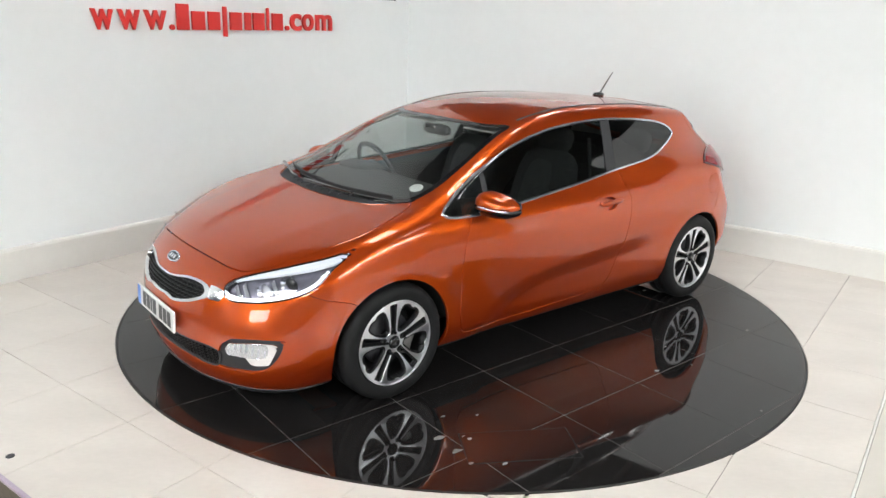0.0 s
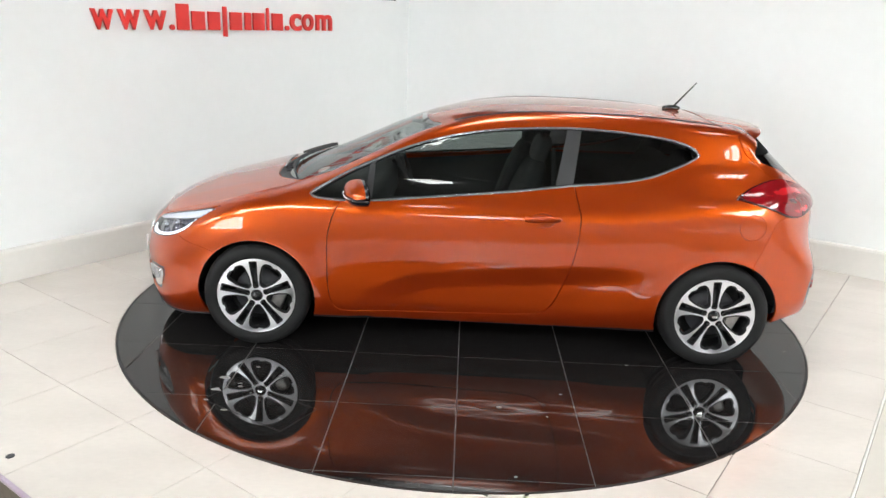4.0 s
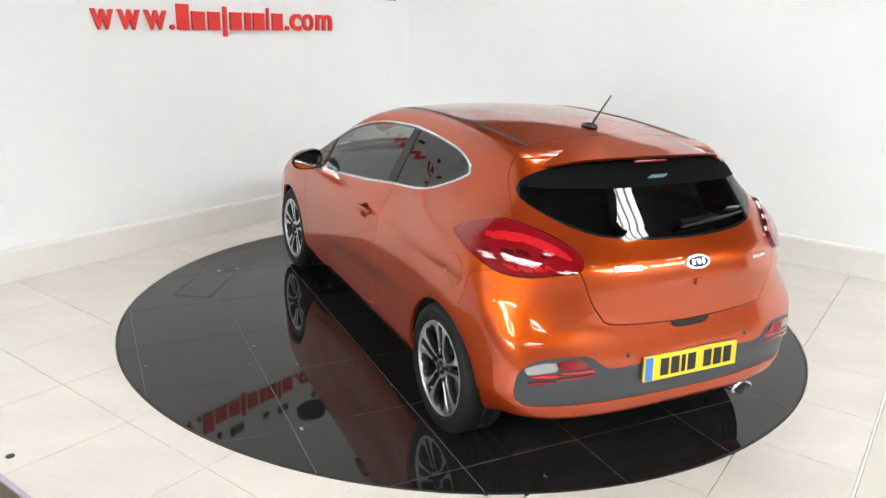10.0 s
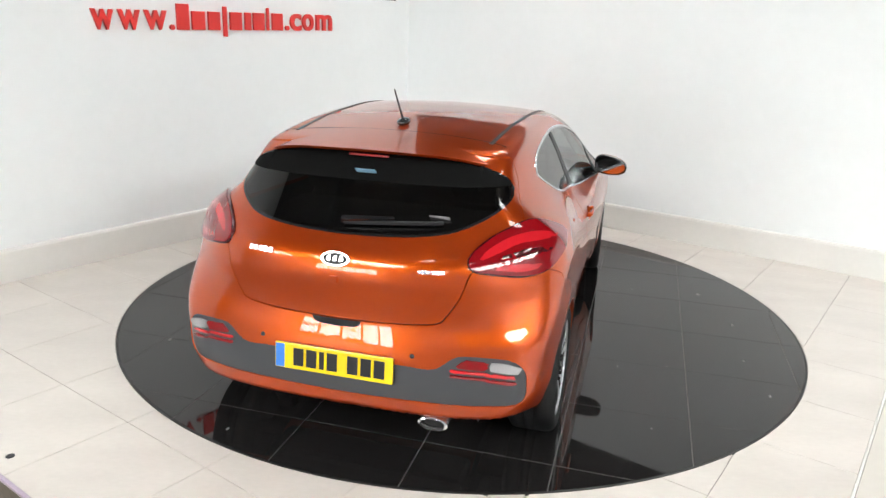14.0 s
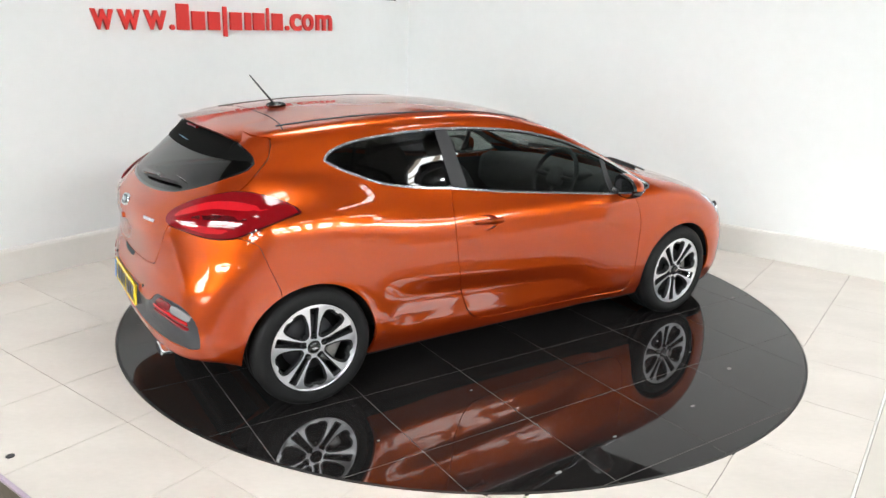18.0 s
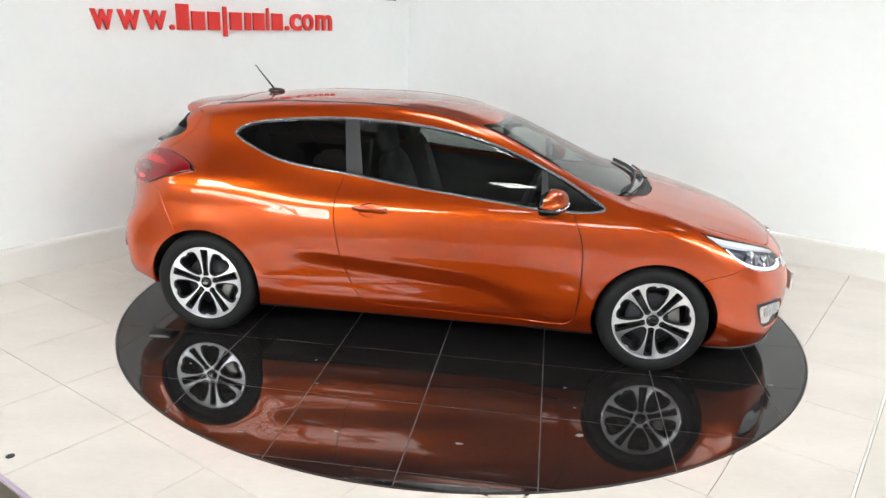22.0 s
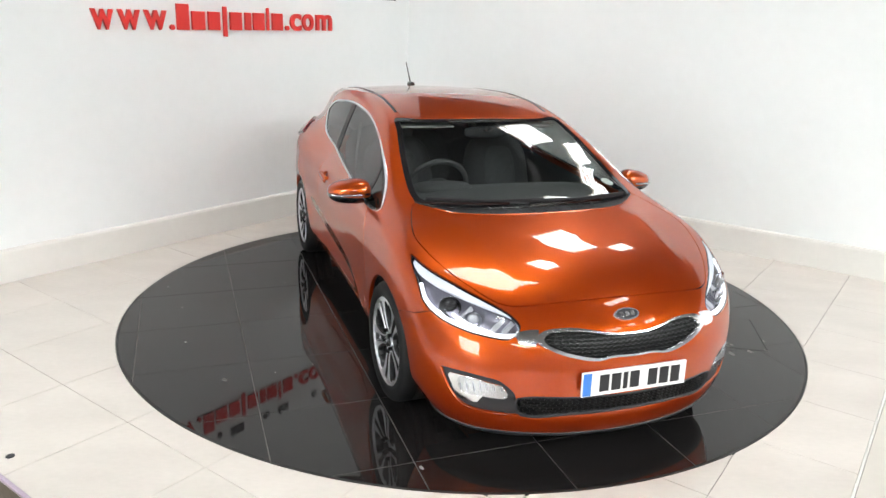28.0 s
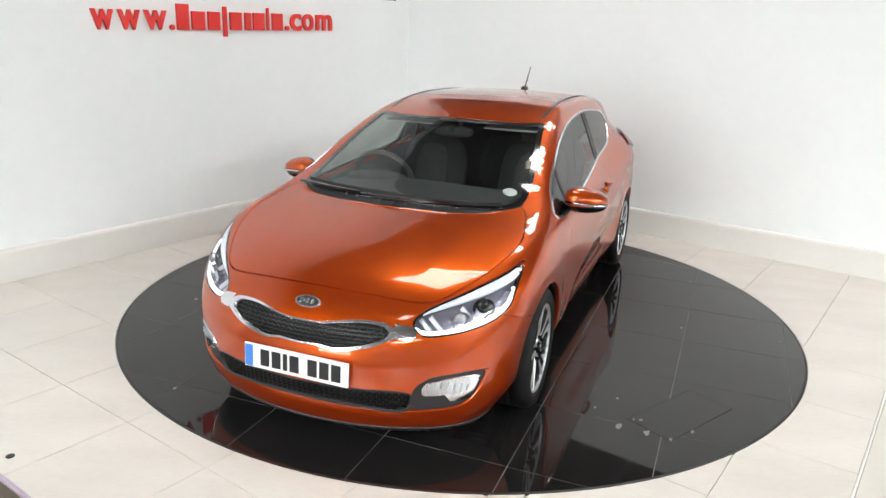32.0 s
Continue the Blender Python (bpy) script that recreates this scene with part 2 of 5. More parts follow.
# ---- the car: paint and trim ----
START_ANGLE, TURN_RATE = 221.4, -10.351     # degrees, degrees a second
AXIS_X, AXIS_Y = 0.139, -0.005              # the turntable's axis in the car's own plan
HUB_X, HUB_Z, TYRE_R, FACE_Y = 1.325, 0.303, 0.3095, 0.864


def paint_material():
    """Orange metallic paint: a red-orange pigment with bright flakes in it, under one clear coat."""
    m = material("orange_metallic_paint", (0.32, 0.029, 0.005), 0.6, coat=1.0, coat_rough=0.0, spec=0.0)
    nt = m.node_tree
    pigment = nt.nodes["Principled BSDF"]
    flake = nt.nodes.new("ShaderNodeBsdfPrincipled")
    flake.inputs["Metallic"].default_value = 1.0
    flake.inputs["Roughness"].default_value = 0.32
    flake.inputs["Coat Weight"].default_value = 1.0
    flake.inputs["Coat Roughness"].default_value = 0.0
    for b in (pigment, flake):
        b.inputs["Coat IOR"].default_value = 1.55
    co = nt.nodes.new("ShaderNodeTexCoord")
    fl = nt.nodes.new("ShaderNodeTexVoronoi")
    fl.inputs["Scale"].default_value = 900
    nt.links.new(co.outputs["Object"], fl.inputs["Vector"])
    ramp = nt.nodes.new("ShaderNodeValToRGB")
    ramp.color_ramp.elements[0].color, ramp.color_ramp.elements[1].color = (0.47, 0.061, 0.004, 1), (0.70, 0.124, 0.006, 1)
    nt.links.new(fl.outputs["Color"], ramp.inputs["Fac"])
    nt.links.new(ramp.outputs["Color"], flake.inputs["Base Color"])
    mx = nt.nodes.new("ShaderNodeMixShader")
    mx.inputs[0].default_value = 0.60
    nt.links.new(pigment.outputs[0], mx.inputs[1])
    nt.links.new(flake.outputs[0], mx.inputs[2])
    nt.links.new(mx.outputs[0], nt.nodes["Material Output"].inputs["Surface"])
    return m


PAINT = paint_material()


def thin_glass(name, tint, gloss=1.5):
    """A thin pane: tinted see-through, with the mirror gloss of glass."""
    m = bpy.data.materials.new(name)
    m.use_nodes = True
    nt = m.node_tree
    nt.nodes.remove(nt.nodes["Principled BSDF"])
    tr, gl = nt.nodes.new("ShaderNodeBsdfTransparent"), nt.nodes.new("ShaderNodeBsdfGlossy")
    tr.inputs["Color"].default_value = (*tint, 1)
    gl.inputs["Roughness"].default_value = 0.0
    lw, mx = nt.nodes.new("ShaderNodeLayerWeight"), nt.nodes.new("ShaderNodeMixShader")
    lw.inputs["Blend"].default_value = 0.5
    pw, ma = nt.nodes.new("ShaderNodeMath"), nt.nodes.new("ShaderNodeMath")
    pw.operation, ma.operation = "POWER", "MULTIPLY_ADD"
    pw.inputs[1].default_value = 5.0
    straight = 1.7 * ((gloss - 1) / (gloss + 1)) ** 2
    ma.inputs[1].default_value, ma.inputs[2].default_value = 1 - straight, straight
    nt.links.new(lw.outputs["Facing"], pw.inputs[0])
    nt.links.new(pw.outputs[0], ma.inputs[0])
    nt.links.new(ma.outputs[0], mx.inputs[0])
    nt.links.new(tr.outputs[0], mx.inputs[1])
    nt.links.new(gl.outputs[0], mx.inputs[2])
    nt.links.new(mx.outputs[0], nt.nodes["Material Output"].inputs["Surface"])
    return m


GLASS = thin_glass("tinted_glass", (0.46, 0.50, 0.485), 1.6)
PRIVACY = thin_glass("privacy_glass", (0.07, 0.07, 0.075), 1.6)
SCREEN = thin_glass("windscreen_glass", (0.78, 0.82, 0.81), 1.6)
CLEAR = thin_glass("clear_lens", (0.96, 0.97, 0.98), 1.45)
CHROME = material("chrome", (0.74, 0.74, 0.75), 0.08, metal=1.0)
GRILLE_CHROME = material("grille_chrome", (0.78, 0.78, 0.79), 0.15, metal=1.0)
SATIN_SILVER = material("satin_silver", (0.80, 0.80, 0.81), 0.20, metal=0.9)
GLOSS_BLACK = material("gloss_black", (0.008, 0.008, 0.009), 0.08, coat=0.6)
BLACK_PLASTIC = material("black_plastic", (0.022, 0.022, 0.024), 0.5, bump=0.15, bump_scale=900)
GREY_PLASTIC = material("grey_bumper_plastic", (0.045, 0.047, 0.052), 0.45, bump=0.15, bump_scale=900)
RUBBER = material("tyre_rubber", (0.012, 0.012, 0.0125), 0.62, spec=0.22, vary=0.3, scale=10, bump=0.1, bump_scale=300)
FLAT_BLACK = material("flat_black", (0.005, 0.005, 0.005), 0.8, spec=0.08)
DARK = material("dark_void", (0.012, 0.012, 0.012), 0.9)
ALLOY = material("machined_alloy", (0.80, 0.80, 0.83), 0.30, metal=1.0)
DARK_ALLOY = material("dark_painted_alloy", (0.010, 0.010, 0.011), 0.4, spec=0.3)
STEEL = material("brake_steel", (0.32, 0.31, 0.30), 0.35, metal=1.0, vary=0.2, scale=30)
RED_LENS = material("red_lens", (0.20, 0.003, 0.006), 0.05, coat=0.5, spec=0.5)
RED_DEEP = material("deep_red_lens", (0.075, 0.002, 0.004), 0.06, coat=1.0)
RED_BRIGHT = material("bright_red_lens", (0.50, 0.010, 0.016), 0.10, coat=1.0)
WHITE_LENS = material("white_lens", (0.30, 0.29, 0.30), 0.12, coat=1.0)
DRL = material("daylight_led", (0.9, 0.92, 1.0), 0.2, emit=(0.93, 0.95, 1.0), power=1.3)
LAMP_SILVER = material("lamp_reflector", (0.62, 0.63, 0.66), 0.15, metal=1.0)
LAMP_GREY = material("lamp_bezel", (0.46, 0.46, 0.49), 0.3, metal=0.6)
GUIDE = material("light_guide", (0.70, 0.72, 0.78), 0.2, emit=(0.88, 0.92, 1.0), power=0.12)
LAMP_DARK = material("grey_lamp_housing", (0.33, 0.32, 0.39), 0.22, metal=0.7)
MESH_BLACK = material("gloss_black_mesh", (0.004, 0.004, 0.0045), 0.28, spec=0.35)
PLATE_WHITE = material("white_plate", (0.80, 0.80, 0.78), 0.25, coat=0.5)
PLATE_YELLOW = material("yellow_plate", (0.80, 0.56, 0.01), 0.25, coat=0.5)
PLATE_BLUE = material("blue_band", (0.05, 0.20, 0.60), 0.3)
PLATE_INK = material("black_ink", (0.012, 0.012, 0.014), 0.4)
SEAT_CLOTH = material("black_seat_cloth", (0.050, 0.050, 0.053), 0.9, vary=0.3, scale=40, bump=0.3, bump_scale=400)
SEAT_GREY = material("grey_seat_cloth", (0.075, 0.075, 0.078), 0.9, vary=0.3, scale=40, bump=0.3, bump_scale=400)
CABIN = material("dark_cabin_trim", (0.06, 0.06, 0.062), 0.6, vary=0.2, scale=20, bump=0.2, bump_scale=500)
HEADLINER = material("grey_headliner", (0.42, 0.42, 0.40), 0.9, vary=0.1, scale=30)
PAPER = material("white_paper", (0.85, 0.85, 0.83), 0.6)


# ---- body surface: smooth profiles blended into one closed form ----
def curve(knots):
    """A smooth line through (a, b) pairs."""
    k = np.array(sorted(knots), float)
    x, y = k[:, 0], k[:, 1]
    h, d = np.diff(x), np.diff(y) / np.diff(x)
    m = np.zeros(len(x))
    m[1:-1] = (d[:-1] * h[1:] + d[1:] * h[:-1]) / (h[:-1] + h[1:])
    m[0], m[-1] = d[0], d[-1]

    def at(q):
        q = np.asarray(q, float)
        i = np.clip(np.searchsorted(x, q) - 1, 0, len(h) - 1)
        t = np.clip((q - x[i]) / h[i], -0.5, 1.5)
        t2, t3 = t * t, t * t * t
        v = (2 * t3 - 3 * t2 + 1) * y[i] + (t3 - 2 * t2 + t) * h[i] * m[i] + (3 * t2 - 2 * t3) * y[i + 1] + (t3 - t2) * h[i] * m[i + 1]
        v = np.where(q < x[0], y[0] + (q - x[0]) * m[0], v)
        return np.where(q > x[-1], y[-1] + (q - x[-1]) * m[-1], v)
    return at


def step(a, b, q):
    t = np.clip((q - a) / (b - a), 0, 1)
    return t * t * (3 - 2 * t)


TOP = curve([(2.30, 0.575), (2.15, 0.668), (2.0, 0.759), (1.8, 0.836), (1.6, 0.886), (1.45, 0.918), (1.30, 0.948), (1.20, 0.972), (1.05, 1.030), (0.80, 1.142),
             (0.55, 1.253), (0.40, 1.310), (0.20, 1.362), (-0.05, 1.400), (-0.35, 1.416), (-0.65, 1.413), (-0.9, 1.405), (-1.15, 1.386), (-1.4, 1.358), (-1.7, 1.314), (-2.2, 1.23)])
SIDE = curve([(0.10, 0.74), (0.20, 0.815), (0.27, 0.850), (0.36, 0.864), (0.50, 0.872), (0.62, 0.878), (0.72, 0.880), (0.80, 0.872), (0.85, 0.860), (0.89, 0.839), (0.93, 0.809), (1.01, 0.758),
              (1.10, 0.717), (1.20, 0.672), (1.30, 0.622), (1.42, 0.552)])
NOSE = curve([(0.08, 2.09), (0.14, 2.145), (0.20, 2.175), (0.30, 2.198), (0.40, 2.205), (0.48, 2.202), (0.56, 2.180), (0.63, 2.150), (0.70, 2.105), (0.76, 2.04), (0.85, 1.9)])
TAIL = curve([(0.12, 1.885), (0.20, 1.938), (0.30, 1.976), (0.42, 2.000), (0.54, 2.004), (0.62, 1.990), (0.69, 1.975), (0.78, 1.979), (0.87, 1.990), (0.95, 1.970), (1.01, 1.915),
              (1.08, 1.832), (1.18, 1.718), (1.28, 1.61), (1.40, 1.48)])
FRONT_TAPER = curve([(1.2, 0.0), (1.45, 0.004), (1.65, 0.020), (1.8, 0.040), (1.95, 0.080), (2.1, 0.15), (2.3, 0.3)])
REAR_TAPER = curve([(1.2, 0.0), (1.4, 0.0), (1.55, 0.008), (1.7, 0.028), (1.85, 0.068), (2.0, 0.14), (2.2, 0.3)])
CABIN_TAPER = curve([(0.5, -0.004), (0.9, 0.0), (1.15, 0.008), (1.35, 0.030), (1.56, 0.068), (1.8, 0.13), (2.2, 0.3)])
CREASE = curve([(-1.1, 0.618), (-0.8, 0.598), (-0.33, 0.562), (0.0, 0.538), (0.335, 0.506), (0.52, 0.468), (0.64, 0.41), (0.74, 0.325), (0.84, 0.215), (0.95, 0.08)])


def soft_max(a, b, k):
    h = np.clip(0.5 + 0.5 * (a - b) / k, 0, 1)
    return b * (1 - h) + a * h + k * h * (1 - h)


def side_width(x, z):
    w = SIDE(z)
    up = step(0.98, 1.16, z)
    front = np.where(x > 1.2, FRONT_TAPER(x), 0.0) * (1 + 1.0 * step(0.6, 0.85, z))
    rear = np.where(x < -1.2, REAR_TAPER(-x), 0.0) * (1 - up) * (1 + 1.2 * (1 - step(0.22, 0.42, z))) + np.where(x < -0.5, CABIN_TAPER(-x), 0.0) * up
    # haunches over the wheels, and the scooped flank below the rising crease
    for hx in (HUB_X, -HUB_X):
        d = np.hypot(x - hx, z - HUB_Z)
        w = w + 0.007 * np.exp(-((d - 0.37) / 0.085) ** 2) * step(0.2, 0.35, z)
    e = (CREASE(x) - z) / (1 + 0.8 * step(0.35, 0.70, x))
    along = step(-1.05, -0.45, x) * (1 - step(0.45, 0.95, x))
    w = w - 0.025 * along * step(-0.003, 0.125, e) * (1 - 0.45 * step(0.16, 0.46, e))
    w = w + 0.062 * step(-0.5, -1.35, x) * np.exp(-((z - 0.97) / 0.11) ** 2)
    return w - front - rear


def body_field(x, y, z):
    """Negative inside the body."""
    a = np.abs(y)
    xs = x + 0.17 * y * y * step(-0.5, 0.35, x)
    crown = 0.09 - 0.043 * step(0.85, 1.15, x) + 0.085 * step(1.3, 1.95, x)
    ridge = 0.0022 * np.exp(-((a - 0.52 + 0.14 * (x - 1.3)) / 0.045) ** 2) * step(1.25, 1.40, x) * (1 - step(1.85, 2.05, x))
    top = (z - TOP(xs) + crown * y * y - ridge) * 0.95
    side = (a - side_width(x, z)) * 0.9
    nose = (x - NOSE(z) + 0.35 * y * y + 0.28 * y ** 4) * 0.95
    high = step(0.6, 0.95, z)
    tail = (-x - TAIL(z) + (0.045 + 0.105 * high) * y * y + (0.31 + 0.28 * high) * y ** 4) * 0.9
    under = (0.160 - 0.045 * step(1.3, 1.9, x) + 0.130 * step(-1.42, -1.80, x)) - z
    f = soft_max(top, side, 0.048 + 0.03 * step(0.9, 1.4, x))
    f = soft_max(f, nose, 0.10)
    f = soft_max(f, tail, 0.06)
    return soft_max(f, under, 0.03)


def body_normal(p):
    e = 0.004
    g = [body_field(*(p + d).T) - body_field(*(p - d).T) for d in np.eye(3) * e]
    g = np.stack(g, -1)
    return g / np.linalg.norm(g, axis=1, keepdims=True)


def project_out(origin, way):
    """Where rays from inside leave the body."""
    lo, hi = np.zeros(len(way)), np.full(len(way), 2.2)
    for _ in range(34):
        mid = (lo + hi) / 2
        inside = body_field(*(origin + way * mid[:, None]).T) < 0
        lo, hi = np.where(inside, mid, lo), np.where(inside, hi, mid)
    return origin + way * ((lo + hi) / 2)[:, None]


def body_mesh():
    """Rings of points round a spine, with rounded ends: points, normals, triangles."""
    na = 200
    xs = np.linspace(-1.35, 1.5, 150)
    ring = np.linspace(0, 2 * np.pi, na, endpoint=False)
    ring = ring + 0.18 * np.sin(2 * ring)
    sec = np.stack([0 * ring, np.sin(ring), np.cos(ring)], -1)
    rows = []
    for psi in np.linspace(0, np.pi / 2, 46)[1:-1]:
        rows.append((-1.35, -np.cos(psi), np.sin(psi)))
    rows += [(x, 0.0, 1.0) for x in xs]
    for psi in np.linspace(np.pi / 2, 0, 46)[1:-1]:
        rows.append((1.5, np.cos(psi), np.sin(psi)))
    org = np.concatenate([np.tile((x, 0, 0.55), (na, 1)) for x, _, _ in rows] + [[(-1.35, 0, 0.55)], [(1.5, 0, 0.55)]])
    way = np.concatenate([sec * s + np.array((c, 0, 0)) for _, c, s in rows] + [[(-1, 0, 0)], [(1, 0, 0)]])
    v = project_out(org, way)
    nr = len(rows)
    i, j = np.meshgrid(np.arange(nr - 1), np.arange(na), indexing="ij")
    a, b = i * na + j, i * na + (j + 1) % na
    c, d = a + na, b + na
    tris = [np.stack([a, b, c], -1).reshape(-1, 3), np.stack([b, d, c], -1).reshape(-1, 3)]
    k = np.arange(na)
    k2 = (k + 1) % na
    tris.append(np.stack([np.full(na, nr * na), k2, k], -1))
    tris.append(np.stack([np.full(na, nr * na + 1), (nr - 1) * na + k, (nr - 1) * na + k2], -1))
    t = np.concatenate(tris)
    n = body_normal(v)
    fn = np.cross(v[t[:, 1]] - v[t[:, 0]], v[t[:, 2]] - v[t[:, 0]])
    flip = (fn * n[t[:, 0]]).sum(1) < 0
    t[flip] = t[flip][:, ::-1]
    return v, n, t


def cut(mesh, f):
    """Splits a mesh along f = 0: (where f < 0, where f > 0)."""
    v, n, t = mesh
    s = f > 0
    cnt = s[t].sum(1)
    ins, outs = [t[cnt == 0]], [t[cnt == 3]]
    mixed = t[(cnt == 1) | (cnt == 2)]
    made, nv, nn = {}, [], []

    def cross(a, b):
        key = (a, b) if a < b else (b, a)
        if key not in made:
            a, b = key
            w = f[a] / (f[a] - f[b])
            nv.append(v[a] + w * (v[b] - v[a]))
            m = n[a] + w * (n[b] - n[a])
            nn.append(m / np.linalg.norm(m))
            made[key] = len(v) + len(nv) - 1
        return made[key]

    ei, eo = [], []
    for tri in mixed.tolist():
        for r in range(3):
            a, b, c = tri[r], tri[(r + 1) % 3], tri[(r + 2) % 3]
            if s[a] != s[b] and s[a] != s[c]:
                p, q = cross(a, b), cross(a, c)
                one, two = (eo, ei) if s[a] else (ei, eo)
                one.append((a, p, q))
                two.extend([(p, b, c), (p, c, q)])
                break
    if nv:
        v, n = np.concatenate([v, nv]), np.concatenate([n, nn])
    ti = np.concatenate(ins + ([np.array(ei)] if ei else []))
    to = np.concatenate(outs + ([np.array(eo)] if eo else []))
    return tidy((v, n, ti)), tidy((v, n, to))


def tidy(mesh):
    v, n, t = mesh
    t = t.astype(int)
    used, inv = np.unique(t, return_inverse=True)
    return v[used], n[used], inv.reshape(-1, 3)


def merge(*meshes):
    vs, ns, ts, o = [], [], [], 0
    for v, n, t in meshes:
        vs.append(v), ns.append(n), ts.append(t + o)
        o += len(v)
    return np.concatenate(vs), np.concatenate(ns), np.concatenate(ts)


def outline(knots, closed=True, n=14, sharp=()):
    """A smooth closed outline through corner points."""
    p = np.array(knots, float)
    m = len(p)
    out = []
    for i in range(m if closed else m - 1):
        p0, p1, p2, p3 = p[(i - 1) % m], p[i], p[(i + 1) % m], p[(i + 2) % m]
        if not closed:
            p0 = p[max(i - 1, 0)]
            p3 = p[min(i + 2, m - 1)]
        d = np.linalg.norm(p2 - p1)
        m1 = (p2 - p0) / max(np.linalg.norm(p2 - p1) + np.linalg.norm(p1 - p0), 1e-9) * d
        m2 = (p3 - p1) / max(np.linalg.norm(p3 - p2) + np.linalg.norm(p2 - p1), 1e-9) * d
        if i in sharp:
            m1 = p2 - p1
        if (i + 1) % m in sharp:
            m2 = p2 - p1
        for k in range(n):
            t = k / n
            out.append((2 * t**3 - 3 * t**2 + 1) * p1 + (t**3 - 2 * t**2 + t) * m1 + (3 * t**2 - 2 * t**3) * p2 + (t**3 - t**2) * m2)
    return np.array(out)


def inside_of(poly, q):
    """Signed distance of points q to a closed outline, negative inside."""
    best = np.full(len(q), 1e9)
    ins = np.zeros(len(q), bool)
    lo, hi = poly.min(0) - 0.15, poly.max(0) + 0.15
    near = np.all((q > lo) & (q < hi), axis=1)
    r = q[near]
    d2, odd = np.full(len(r), 1e9), np.zeros(len(r), bool)
    for a, b in zip(poly, np.roll(poly, -1, 0)):
        e = b - a
        l2 = max(e @ e, 1e-12)
        t = np.clip(((r - a) @ e) / l2, 0, 1)
        d2 = np.minimum(d2, ((r - a - t[:, None] * e) ** 2).sum(1))
        c = (a[1] > r[:, 1]) != (b[1] > r[:, 1])
        odd ^= c & (r[:, 0] < (b[0] - a[0]) * (r[:, 1] - a[1]) / np.where(abs(b[1] - a[1]) < 1e-12, 1e-12, b[1] - a[1]) + a[0])
    best[near] = np.where(odd, -1, 1) * np.sqrt(d2)
    best[~near] = 0.15
    return best


VIEWS = {"side": lambda v: v[:, [0, 2]], "top": lambda v: v[:, [0, 1]], "front": lambda v: v[:, [1, 2]],
         "corner_f": lambda v: np.stack([v[:, 0] - np.abs(v[:, 1]), v[:, 2]], -1),
         "corner_r": lambda v: np.stack([-v[:, 0] - np.abs(v[:, 1]), v[:, 2]], -1)}


def field(mesh, view, poly, where=None):
    f = inside_of(poly, VIEWS[view](mesh[0]))
    if where is not None:
        f = np.maximum(f, where(*mesh[0].T))
    return f


def lift_out(mesh, f, gap=0.0):
    """Takes a panel out of a mesh, with a gap round it: (panel, rest)."""
    inner, rest = cut(mesh, f + gap)
    if gap:
        rest = cut(mesh, f - gap)[1]
    return inner, rest


def shell(name, mesh, mat, parent=None, depth=0.012, push=0.0, label=""):
    """Links a piece of the body surface as a mesh with turned-in edges."""
    v, n, t = mesh
    v = v + n * push
    if depth:
        e = np.sort(np.concatenate([t[:, [0, 1]], t[:, [1, 2]], t[:, [2, 0]]]), axis=1)
        raw = np.concatenate([t[:, [0, 1]], t[:, [1, 2]], t[:, [2, 0]]])
        key = e[:, 0] * len(v) + e[:, 1]
        _, first, count = np.unique(key, return_index=True, return_counts=True)
        rim = raw[first[count == 1]]
        ids = np.unique(rim)
        look_up = np.full(len(v), -1)
        look_up[ids] = np.arange(len(ids))
        o1, o2 = len(v), len(v) + len(ids)
        low = v[ids] - n[ids] * depth
        out = np.zeros((len(ids), 3))
        d = v[rim[:, 1]] - v[rim[:, 0]]
        w = np.cross(d, n[rim[:, 0]])
        np.add.at(out, look_up[rim[:, 0]], w)
        np.add.at(out, look_up[rim[:, 1]], w)
        out /= np.linalg.norm(out, axis=1, keepdims=True) + 1e-12
        a, b = look_up[rim[:, 0]], look_up[rim[:, 1]]
        v = np.concatenate([v, v[ids], low])
        n = np.concatenate([n, out * 0.8 + n[ids] * 0.6, out])
        n /= np.linalg.norm(n, axis=1, keepdims=True) + 1e-12
        t = np.concatenate([t, np.stack([o1 + b, o1 + a, o2 + a], -1), np.stack([o1 + b, o2 + a, o2 + b], -1)])
    me = bpy.data.meshes.new(name)
    me.from_pydata(v.tolist(), [], t.tolist())
    me.materials.append(mat)
    me.shade_smooth()
    me.normals_split_custom_set_from_vertices(n.tolist())
    ob = new(name, me)
    ob.parent = parent
    if label:
        ob["label"] = label
    return ob


def on_side(x, z, sgn=1, push=0.0):
    """A point of the flank at that length and height."""
    x, z = np.atleast_1d(x).astype(float), np.atleast_1d(z).astype(float)
    org = np.stack([x, 0 * x, z], -1)
    p = project_out(org, np.tile((0.0, 1.0, 0.0), (len(x), 1)))
    p = p + body_normal(p) * push
    p[:, 1] *= sgn
    return p


def on_front(y, z, push=0.0):
    y, z = np.atleast_1d(y).astype(float), np.atleast_1d(z).astype(float)
    org = np.stack([0 * y + 0.9, y, z], -1)
    p = project_out(org, np.tile((1.0, 0.0, 0.0), (len(y), 1)))
    return p + body_normal(p) * push


def on_rear(y, z, push=0.0):
    y, z = np.atleast_1d(y).astype(float), np.atleast_1d(z).astype(float)
    org = np.stack([0 * y - 0.9, y, z], -1)
    p = project_out(org, np.tile((-1.0, 0.0, 0.0), (len(y), 1)))
    return p + body_normal(p) * push


def on_top(x, y, push=0.0):
    x, y = np.atleast_1d(x).astype(float), np.atleast_1d(y).astype(float)
    org = np.stack([x, y, 0 * x + 0.5], -1)
    p = project_out(org, np.tile((0.0, 0.0, 1.0), (len(x), 1)))
    return p + body_normal(p) * push


